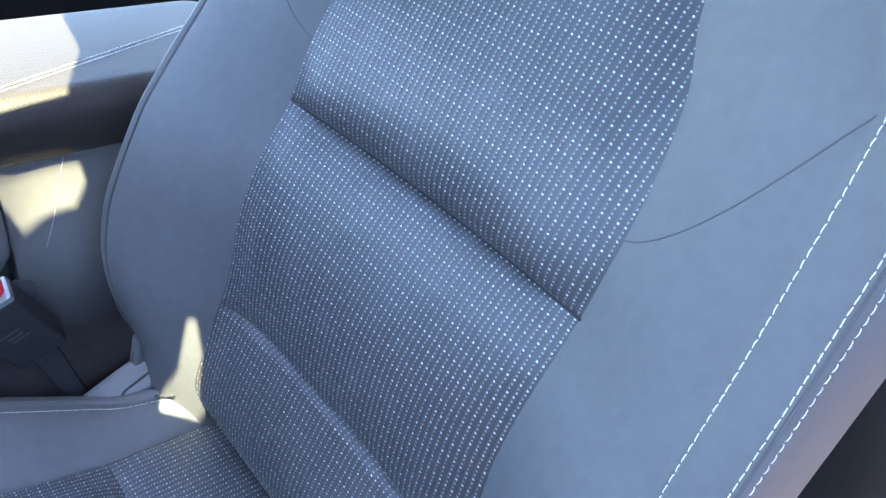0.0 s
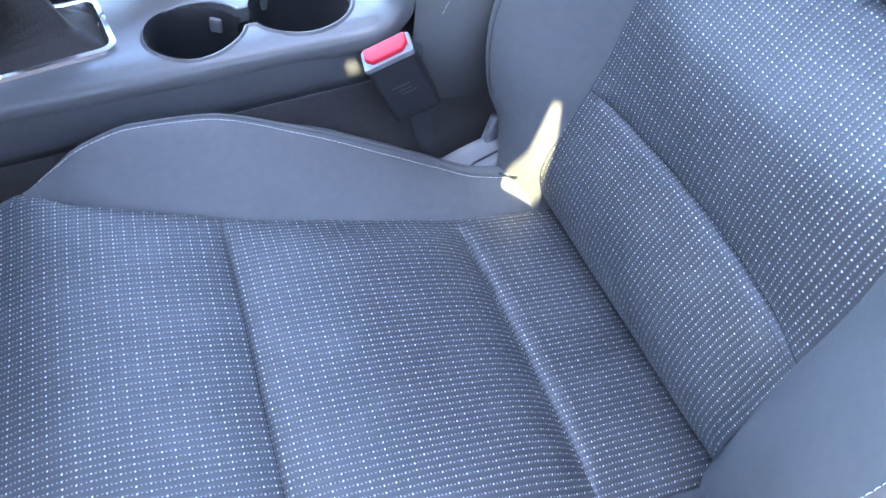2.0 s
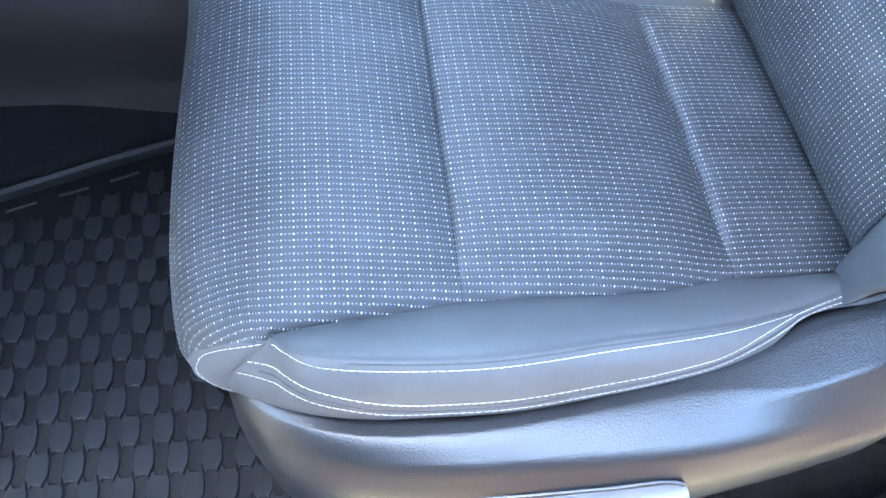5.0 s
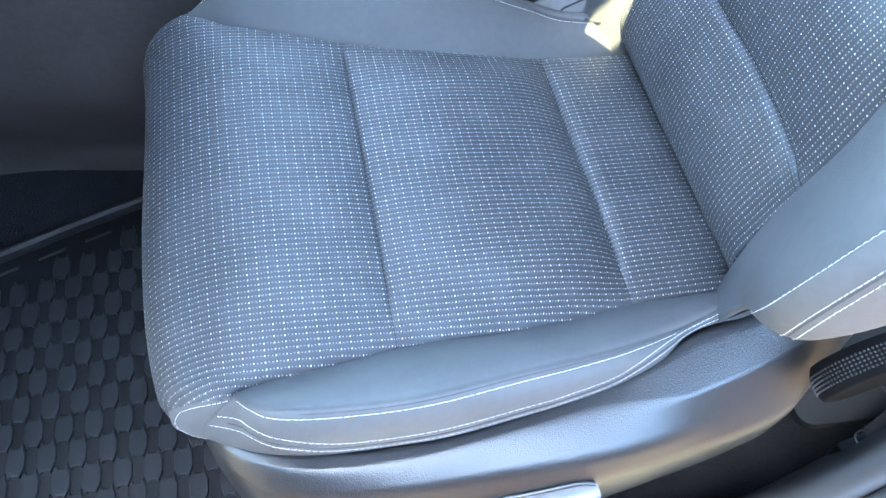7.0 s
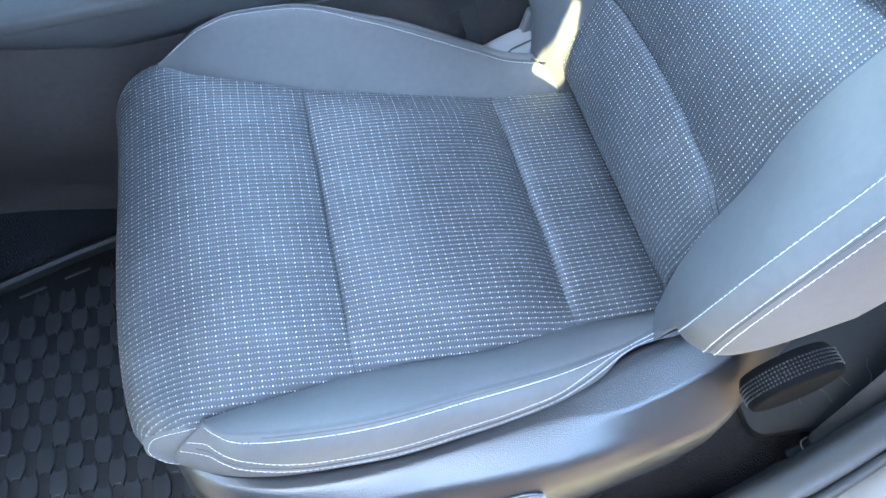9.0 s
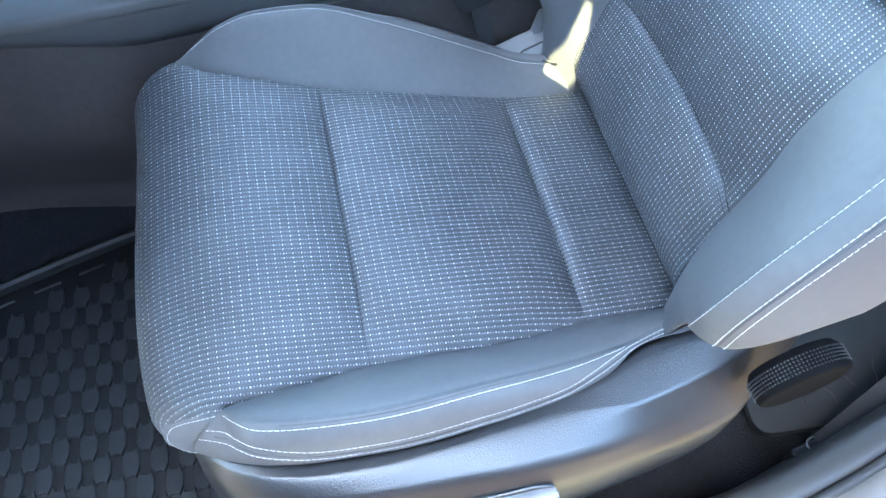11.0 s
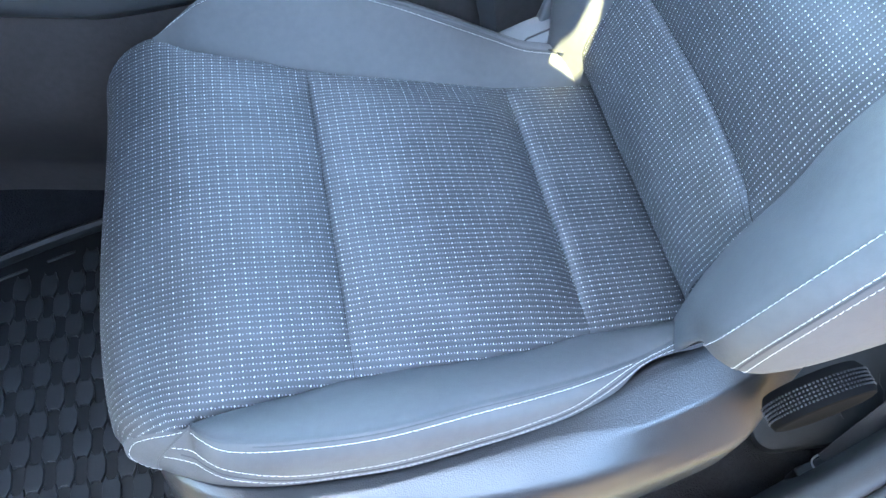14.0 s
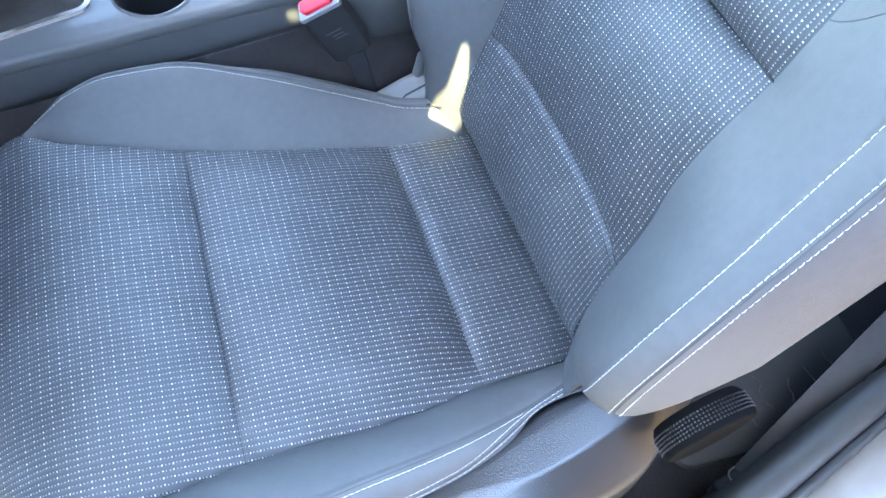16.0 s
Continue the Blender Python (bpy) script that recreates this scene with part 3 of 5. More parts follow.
def build_seat():
    seat = thing("car_seat", "grey car seat, dotted cloth centre, vinyl bolsters, white stitching", "car seat", at=(-0.2, 0, 0.0))
    off = Matrix.Translation((0.2, 0, 0))

    def fix(ob):
        ob.matrix_parent_inverse = off
        return ob

    for name, row, n, u0, arch, front, hollow, deep in (
        ("cushion_front_panel", CUSHION_FRONT, 130, 0.0, 0.0025, True, False, 0.0004),
        ("cushion_middle_panel", CUSHION_MIDDLE, 110, 2.0, 0.0025, False, False, 0.0004),
        ("cushion_rear_panel", CUSHION_REAR, 60, 2.5, 0.0025, False, False, 0),
        ("backrest_lower_panel", BACK_LOWER, 80, 0.8, 0.0, False, True, 0.0006),
        ("backrest_middle_panel", BACK_MIDDLE, 80, 1.0, 0.0, False, True, 0.0009),
        ("backrest_upper_panel", BACK_UPPER, 70, 1.3, 0.0, False, True, 0),
    ):
        panel = fix(cloth_panel(name, row, n, seat, u0, arch, front, hollow))
        if deep:
            bm = bmesh.new()
            tube(bm, [v.co.copy() for v in list(panel.data.vertices)[-COLUMNS[name]::8]], deep, 6)
            fix2(part("seam_thread", bm, DARK_THREAD, panel, "dark thread in the seam"))
        if name == "backrest_lower_panel":
            bm = bmesh.new()
            row = len(panel.data.vertices) - COLUMNS[name] * 4
            tube(bm, [v.co.copy() for v in list(panel.data.vertices)[row:row + COLUMNS[name]:8]], 0.0005, 8)
            fix2(part("rolled_rim", bm, SEAM, panel, "rolled rim of the cloth"))
    for side in (1, -1):
        # cushion bolster
        xs = np.concatenate([np.linspace(0, 0.08, 14), np.linspace(0.095, 1, 74)])
        qs = np.concatenate([[-0.4, -0.15], np.linspace(0, 0.9, 12), np.linspace(0.93, 1.08, 8), np.linspace(1.15, 2, 12), [2.2, 2.4]])
        verts = [cushion_point(x, q, side) for x in xs for q in qs]
        nc = len(qs)
        faces = grid_faces(len(xs), nc, flip=side > 0)
        bol = fix(mesh_part("cushion_bolster", verts, faces, VINYL, seat, "smooth grey vinyl side bolster with white stitching"))
        for name, q, x0, x1 in (("ridge_stitching", 1.13 if side < 0 else 0.95, -0.411 if side < 0 else -0.426, -0.088 if side < 0 else -0.045), ("lower_stitching", 1.62, -0.430, -0.02 if side < 0 else -0.15), ("lower_stitching", 1.84, -0.436, -0.02 if side < 0 else -0.15)):
            line, nn = [], []
            for x in np.linspace(x0, x1, 120):
                qq = q
                if side > 0 and q < 1.2:
                    qq = q - 0.10 * smooth01(-0.28, -0.10, x)
                if side < 0 and q < 1.2:
                    qq = q - 0.06 * smooth01(-0.38, -0.41, x)
                if q > 1.2:
                    qq = q - (0.34 if side < 0 else 0.0) * smooth01(-0.33, -0.44, x) - (0.40 if q < 1.7 else 0.3) * smooth01(-0.16, -0.075, x)
                a = max(along(x, qq, side), 0.003)
                line.append(cushion_point(a, qq, side))
                n = surf_normal(cushion_point, a, qq, side)
                n = n if n.y * side + n.z * 0.6 > 0 else -n
                nn.append(n)
            fix2(stitch_row(name, line, nn, bol, width=0.00048 if side < 0 else 0.00040))
        # turned edge at the bolster's front
        bm = bmesh.new()
        tube(bm, [cushion_point(0.001, q, side) for q in np.linspace(0.0, 2.1, 40)], 0.0008, 8)
        fix2(part("front_edge", bm, VINYL, bol))
        # piping seam beside the ridge
        bm = bmesh.new()
        pts = []
        for x in np.linspace(-0.42, -0.02, 110):
            qq = 1.74 - 0.3 * smooth01(-0.16, -0.075, x) - (0.34 if side < 0 else 0.0) * smooth01(-0.33, -0.44, x)
            pts.append(cushion_point(max(along(x, qq, side), 0.002), qq, side))
        tube(bm, pts, 0.0006, 6)
        fix2(part("seam", bm, SEAM, bol))
        # dark fold above the upper stitching
        bm = bmesh.new()
        q = 1.06 if side < 0 else 0.985
        tube(bm, [cushion_point(max(along(x, q, side), 0.002), q, side) for x in np.linspace(-0.37, -0.10, 90)], 0.0005, 6)
        fix2(part("fold_line", bm, SEAM, bol))
        # corner piece at the front
        a = spline([(x + (0.006 if side > 0 else 0.017) * smooth01(-0.40, -0.47, x), z - 0.006, w - 0.001 + (0.009 if side > 0 else 0) * smooth01(-0.41, -0.45, x)) for x, z, w in CUSHION_FRONT[7:3:-1]] + [(-0.480 + (0.006 if side > 0 else 0.017), 0.329, 0.177 + (0.009 if side > 0 else 0))], 40)[:, [0, 2, 1]]
        b = spline([(-0.399, 0.362, 0.1885), (-0.404, 0.350, 0.193), (-0.410, 0.335, 0.197), (-0.421, 0.317, 0.197), (-0.432, 0.3065, 0.1950), (-0.444, 0.3000, 0.191), (-0.455, 0.302, 0.184)], 40)[:, [0, 2, 1]]
        verts = []
        for i in range(40):
            for k in range(9):
                f = k / 8
                p = a[i] * (1 - f) + b[i] * f
                bulge = 0.0045 * 4 * f * (1 - f) * min(1, i / 8)
                verts.append((p[0] - bulge * 0.7, side * (p[1] + bulge), p[2] + bulge * 0.3))
        cor = fix(mesh_part("corner_panel", verts, grid_faces(40, 9, flip=side > 0), VINYL, seat, "plain vinyl corner panel at the cushion front"))
        line, nn = [], []
        for i, f in spline([(2, 0.9), (14, 0.7), (25, 0.6), (33, 1.0), (37, 3.0), (34, 6.0), (30, 7.0), (24, 7.3), (16, 7.3)], 90):
            i0, f0 = int(i), int(f)
            p = Vector()
            for di, df in ((0, 0), (0, 1), (1, 0), (1, 1)):
                p += Vector(verts[(i0 + di) * 9 + f0 + df]) * ((i - i0 if di else 1 - i + i0) * (f - f0 if df else 1 - f + f0))
            line.append(p)
            nn.append(Vector((-0.6, 0.6 * side, 0.5)).normalized())
        fix2(stitch_row("corner_stitching", line, nn, cor, width=0.00045))
        # backrest bolster
        us = np.concatenate([np.linspace(0, 0.06, 10), np.linspace(0.08, 1, 64)])
        qs = np.concatenate([np.linspace(0, 0.92, 12), np.linspace(0.95, 1.06, 6), np.linspace(1.15, 3, 18), np.linspace(3.2, 4, 5)])
        verts = [back_point(u, q, side) for u in us for q in qs]
        nc = len(qs)
        faces = grid_faces(len(us), nc, flip=side > 0)
        foot = len(verts)
        mid = sum((verts[k] for k in range(nc)), Vector()) / nc
        verts.append(mid + Vector((0.02, -0.01 * side, 0.01)))
        for k in range(nc - 1):
            faces.append((foot, k, k + 1) if side < 0 else (foot, k + 1, k))
        bb = fix(mesh_part("backrest_bolster", verts, faces, VINYL, seat, "smooth grey vinyl backrest bolster with white stitching"))
        if side > 0:
            bm = bmesh.new()
            tube(bm, [back_point(u, 0.97, side) for u in np.linspace(0.03, 0.95, 90)], 0.0011, 8)
            fix2(part("piping", bm, SEAM, bb))
        for name, q in ((("ridge_stitching", 1.05),) if side < 0 else ()) + (("side_stitching", 1.86), ("side_stitching", 2.08)):
            line, nn = [], []
            for u in np.linspace(0.015, 0.95, 160):
                qq = q - (0.05 * (1 - smooth01(0.2, 0.5, u)) if q < 1.5 else 0.0)
                line.append(back_point(u, qq, side))
                n = surf_normal(back_point, u, qq, side, 0.005)
                n = n if n.y * side - n.x > 0 else -n
                nn.append(n)
            fix2(stitch_row(name, line, nn, bb, length=0.0044, gap=0.0005, width=0.00054))
        bm = bmesh.new()
        tube(bm, [back_point(u, 1.97, side) for u in np.linspace(0.01, 0.95, 90)], 0.0007, 6)
        fix2(part("seam", bm, SEAM, bb))
        # cross seam on the bolster
        bm = bmesh.new()
        pts = []
        for k in np.linspace(0, 1, 40):
            q = 0.02 + 0.96 * k
            s = 0.210 + 0.016 * k + 0.075 * k * k
            s0 = float(BACK_START(q)[0])
            pts.append(back_point((s - s0) / (0.47 - s0), q, side))
        tube(bm, pts, 0.0005, 6)
        fix2(part("cross_seam", bm, SEAM, bb))
    # shell behind and under the padding
    bm = bmesh.new()
    box(bm, (0.40, 0.36, 0.10), pose(-0.2, 0, 0.24), 0.02)
    fix(part("seat_base", bm, DARK_PLASTIC, seat))
    bm = bmesh.new()
    box(bm, (0.05, 0.40, 0.52), pose(0.185, 0, 0.64, 0, 26.4, 0), 0.02)
    fix(part("back_shell", bm, DARK_PLASTIC, seat))
    build_trim(seat, fix)
    return seat


def fix2(ob):
    """A part of a part: its mesh is given in the world's metres."""
    ob.matrix_parent_inverse = Matrix()
    return ob


# the side shield along x: y and z of its inner edge, crown, lower edge and foot
SHIELD = table([
    (-0.446, 0.181, 0.303, 0.185, 0.300, 0.189, 0.293, 0.192, 0.272), (-0.439, 0.191, 0.310, 0.196, 0.307, 0.202, 0.298, 0.206, 0.276),
    (-0.430, 0.200, 0.316, 0.206, 0.313, 0.216, 0.303, 0.221, 0.281), (-0.418, 0.209, 0.320, 0.217, 0.317, 0.2275, 0.3000, 0.2345, 0.280),
    (-0.400, 0.217, 0.3225, 0.227, 0.320, 0.2385, 0.3040, 0.2465, 0.284), (-0.375, 0.224, 0.3222, 0.2355, 0.322, 0.2470, 0.3080, 0.2555, 0.287),
    (-0.340, 0.2285, 0.3235, 0.2405, 0.3235, 0.2540, 0.3110, 0.2630, 0.289), (-0.300, 0.231, 0.324, 0.2415, 0.324, 0.258, 0.3130, 0.267, 0.290),
    (-0.250, 0.229, 0.324, 0.2380, 0.3245, 0.2595, 0.3130, 0.269, 0.290), (-0.200, 0.221, 0.324, 0.2335, 0.3245, 0.2605, 0.3125, 0.270, 0.290),
    (-0.150, 0.213, 0.325, 0.2300, 0.3235, 0.2595, 0.3105, 0.268, 0.288), (-0.120, 0.206, 0.3265, 0.2310, 0.3215, 0.2565, 0.3060, 0.265, 0.286),
    (-0.095, 0.197, 0.3275, 0.2305, 0.3190, 0.2525, 0.3000, 0.261, 0.283), (-0.070, 0.187, 0.3285, 0.2265, 0.3180, 0.2475, 0.2950, 0.257, 0.280),
    (-0.030, 0.181, 0.3290, 0.2175, 0.3175, 0.2400, 0.2900, 0.250, 0.276), (0.010, 0.174, 0.3290, 0.2070, 0.3170, 0.2290, 0.2870, 0.240, 0.272),
    (0.045, 0.163, 0.328, 0.193, 0.316, 0.210, 0.285, 0.218, 0.270),
    (0.12, 0.130, 0.328, 0.150, 0.315, 0.165, 0.284, 0.170, 0.268)])


def build_trim(seat, fix):
    """Moulded side shield below the near bolster, with its lever and the round adjuster wheel."""
    xs = np.linspace(-0.446, 0.12, 130)
    rows = np.array([SHIELD(x) for x in xs])
    k = np.exp(-((np.arange(-5, 6) / 2.5) ** 2))
    pad = np.concatenate([2 * rows[0] - rows[5:0:-1], rows, 2 * rows[-1] - rows[-2:-7:-1]])
    rows = np.stack([np.convolve(pad[:, i], k / k.sum(), "valid") for i in range(8)], 1)

    def bend(a, m, b, n):
        return [(1 - k) ** 2 * a + 2 * k * (1 - k) * m + k * k * b for k in np.linspace(0, 1, n)]

    verts = []
    for x, row in zip(xs, rows):
        c, m, e, l = row[0:2], row[2:4], row[4:6], row[6:8]
        rear = smooth01(-0.17, -0.085, x)
        rk, re = 0.30 - 0.22 * rear, 0.22
        sec = [c + np.array([-0.016, -0.030]), c + np.array([-0.005, -0.006]), c + np.array([-0.001, -0.001])]
        sec += [c + (m - c) * k for k in (0.06, 0.25)]
        sec += bend(m + (c - m) * rk, m, m + (e - m) * (0.62 - 0.52 * rear), 9)
        sec += [m + (e - m) * k for k in (0.66, 0.71)]
        sec += bend(e + (m - e) * re, e, e + (l - e) * 0.35, 6)
        sec += [e + (l - e) * 0.7, l, l + np.array([0.002, -0.012]), l + np.array([0.001, -0.05]), l + np.array([-0.006, -0.10])]
        sec += [np.array([l[0] - 0.014, 0.14]), np.array([l[0] - 0.034, 0.12])]
        verts += [(x, -y, z) for y, z in sec]
    nc = len(verts) // len(xs)
    trim = fix(mesh_part("side_trim", verts, grid_faces(len(xs), nc), TRIM_PLASTIC, seat, "grained black plastic side shield"))
    # front cap
    bm = bmesh.new()
    vs = [bm.verts.new(Vector(verts[k])) for k in range(nc)]
    vs.append(bm.verts.new((-0.43, -0.15, 0.14)))
    vs.append(bm.verts.new((-0.43, -0.15, 0.30)))
    bm.faces.new(vs)
    fix2(part("end_cap", bm, TRIM_PLASTIC, trim))
    # flat pull lever in a shallow pocket of the shield
    bm = bmesh.new()
    prof = spline([(-0.36, 0.262, 0.266), (-0.30, 0.270, 0.274), (-0.24, 0.274, 0.280), (-0.180, 0.2745, 0.281), (-0.168, 0.2725, 0.280)], 24)
    tube(bm, [(x, -y, z) for x, y, z in prof], 0.0080, 12, 0.55)
    fix2(part("height_lever", bm, LEVER, trim, "satin silver height lever"))
    bm = bmesh.new()
    prof = spline([(-0.36, 0.261, 0.278), (-0.30, 0.2675, 0.286), (-0.22, 0.2705, 0.291), (-0.185, 0.2700, 0.2915), (-0.170, 0.2715, 0.287)], 24)
    tube(bm, [(x, -y, z) for x, y, z in prof], 0.0016, 8)
    fix2(part("pocket_edge", bm, TRIM_PLASTIC, trim))
    # wheel
    wheel_m = pose(0.048, -0.226, 0.330, 95, 0, 6)
    bm = bmesh.new()
    n = 64
    prof = [(0.027, -0.004), (0.037, -0.004), (0.0395, 0.0), (0.041, 0.004), (0.041, 0.018), (0.0395, 0.0215), (0.037, 0.0225), (0.033, 0.0215), (0.012, 0.0205), (0.0, 0.0205)]
    rings = [[bm.verts.new(wheel_m @ Vector((r * math.cos(2 * math.pi * k / n), r * math.sin(2 * math.pi * k / n), z))) for k in range(n)] if r > 0 else [bm.verts.new(wheel_m @ Vector((0, 0, z)))] for r, z in prof]
    for a, b in zip(rings[:-1], rings[1:]):
        for k in range(n):
            if len(b) == 1:
                bm.faces.new((a[k], a[(k + 1) % n], b[0]))
            else:
                bm.faces.new((a[k], a[(k + 1) % n], b[(k + 1) % n], b[k]))
    wheel = fix(part("adjuster_wheel", bm, WHEEL, seat, "round black adjuster wheel with a knurled rim"))
    # knurled rim: small pads in five rows
    verts, faces = [], []
    rows, cnt = 5, 84
    for row in range(rows):
        z0 = 0.0030 + row * 0.0030
        for k in range(cnt):
            a0, a1 = 2 * math.pi * (k + 0.25) / cnt, 2 * math.pi * (k + 0.75) / cnt
            base = len(verts)
            for r, s in ((0.0408, 0.0), (0.0419, 0.12)):
                for a, z in ((a0 + s * (a1 - a0), z0 + s * 0.0016), (a1 - s * (a1 - a0), z0 + s * 0.0016), (a1 - s * (a1 - a0), z0 + 0.0016 * (1 - s)), (a0 + s * (a1 - a0), z0 + 0.0016 * (1 - s))):
                    verts.append(wheel_m @ Vector((r * math.cos(a), r * math.sin(a), z)))
            faces.append((base + 4, base + 5, base + 6, base + 7))
            for i in range(4):
                faces.append((base + i, base + (i + 1) % 4, base + 4 + (i + 1) % 4, base + 4 + i))
    fix2(mesh_part("knurling", verts, faces, TRIM_PLASTIC, wheel, smooth=False))
    # hinge cover beside the fold on the console side
    bm = bmesh.new()
    pts = spline([(-0.110, 0.188, 0.312), (-0.085, 0.190, 0.321), (-0.067, 0.190, 0.3295), (-0.037, 0.190, 0.3415), (-0.005, 0.192, 0.356)], 16)
    ring_prev = None
    for x, y, z in pts:
        ring = [bm.verts.new((x + dx, y + dy, z + dz)) for dx, dy, dz in ((0, -0.010, -0.03), (0, -0.009, -0.004), (0, -0.006, 0.0005), (0, 0.0, 0.003), (0, 0.007, 0.009), (0, 0.012, 0.0125), (0, 0.016, 0.0120), (0, 0.019, 0.007), (0, 0.018, -0.06))]
        if ring_prev:
            for k in range(len(ring) - 1):
                bm.faces.new((ring_prev[k], ring_prev[k + 1], ring[k + 1], ring[k]))
        ring_prev = ring
    hc = fix(part("hinge_cover", bm, BRACKET, seat, "grey plastic hinge cover"))
    bm = bmesh.new()
    tube(bm, [(-0.080, 0.183, 0.3255), (-0.067, 0.189, 0.3325), (-0.037, 0.190, 0.3450), (-0.015, 0.191, 0.3550)], 0.0011, 6)
    fix2(part("cover_joint", bm, DARK_THREAD, hc))
    bm = bmesh.new()
    box(bm, (0.013, 0.012, 0.040), pose(-0.047, 0.204, 0.352, 0, 12, 0), 0.004)
    fix2(part("cover_tab", bm, BRACKET, hc))
    bm = bmesh.new()
    tube(bm, [(-0.050, 0.170, 0.332), (-0.038, 0.158, 0.337)], 0.0011, 6)
    fix(part("loose_thread", bm, DARK_THREAD, seat, "short dark thread in the fold"))


seat = build_seat()


# ---------------------------------------------------------------- centre console
def console_edge_z(x):
    return float(table([(-0.75, 0.375), (-0.56, 0.388), (-0.486, 0.396), (-0.359, 0.410), (-0.214, 0.428), (-0.15, 0.434), (-0.10, 0.44)])(x)[0])


CUPS = ((-0.289, 0.3045, 0.041), (-0.198, 0.3125, 0.044))


def cup_outline(grow=0.0, half=0.013, n=26):
    (x1, y1, r1), (x2, y2, r2) = CUPS
    r1, r2 = r1 + grow, r2 + grow
    h = half + grow
    a = math.atan2(y2 - y1, x2 - x1)
    t1, t2 = math.asin(h / r1), math.asin(h / r2)
    out = [(x1 + r1 * math.cos(b), y1 + r1 * math.sin(b)) for b in np.linspace(a + t1, a + 2 * math.pi - t1, n)]
    out += [(x2 + r2 * math.cos(b), y2 + r2 * math.sin(b)) for b in np.linspace(a - math.pi + t2, a + math.pi - t2, n)]
    return out


RAMP = table([(-0.40, 0.0), (-0.165, 0.0), (-0.148, 0.002), (-0.136, 0.008), (-0.127, 0.018), (-0.120, 0.038), (-0.1165, 0.056), (-0.115, 0.066), (-0.112, 0.074), (-0.10, 0.076)])


def top_z(x, y):
    """Height of the console's top surface."""
    return console_edge_z(x) + 0.005 * smooth01(0.25, 0.275, y) + float(RAMP(x)[0])


def filled(loops, lift, material, name, parent, z_of, label="", grid=0.012):
    """A flat sheet inside the first loop, less the others, raised by z_of."""
    bm = bmesh.new()
    es = []
    for lp in loops:
        vs = [bm.verts.new((x, y, 0)) for x, y in lp]
        es += [bm.edges.new((vs[i], vs[(i + 1) % len(vs)])) for i in range(len(vs))]
    bmesh.ops.triangle_fill(bm, use_beauty=True, use_dissolve=False, edges=es)
    if grid:
        x0, x1 = min(v.co.x for v in bm.verts), max(v.co.x for v in bm.verts)
        x = x0 + grid
        while x < min(x1, -0.176):
            bmesh.ops.bisect_plane(bm, geom=bm.verts[:] + bm.edges[:] + bm.faces[:], plane_co=(x, 0, 0), plane_no=(1, 0, 0))
            x += grid
        y0, y1 = min(v.co.y for v in bm.verts), max(v.co.y for v in bm.verts)
        y = y0 + grid
        while y < y1:
            bmesh.ops.bisect_plane(bm, geom=bm.verts[:] + bm.edges[:] + bm.faces[:], plane_co=(0, y, 0), plane_no=(0, 1, 0))
            y += grid
    for x in np.arange(-0.1725, -0.111, 0.0025):
        bmesh.ops.bisect_plane(bm, geom=bm.verts[:] + bm.edges[:] + bm.faces[:], plane_co=(x, 0, 0), plane_no=(1, 0, 0))
    bmesh.ops.remove_doubles(bm, verts=bm.verts[:], dist=0.0005)
    for v in bm.verts:
        v.co.z = z_of(v.co.x, v.co.y) + lift
    return part(name, bm, material, parent, label)


def turned(x, y):
    """From the gear lever frame's own axes to the car's."""
    c, d = math.cos(radians(9)), math.sin(radians(9))
    return -0.4195 + c * x - d * y, 0.3295 + d * x + c * y


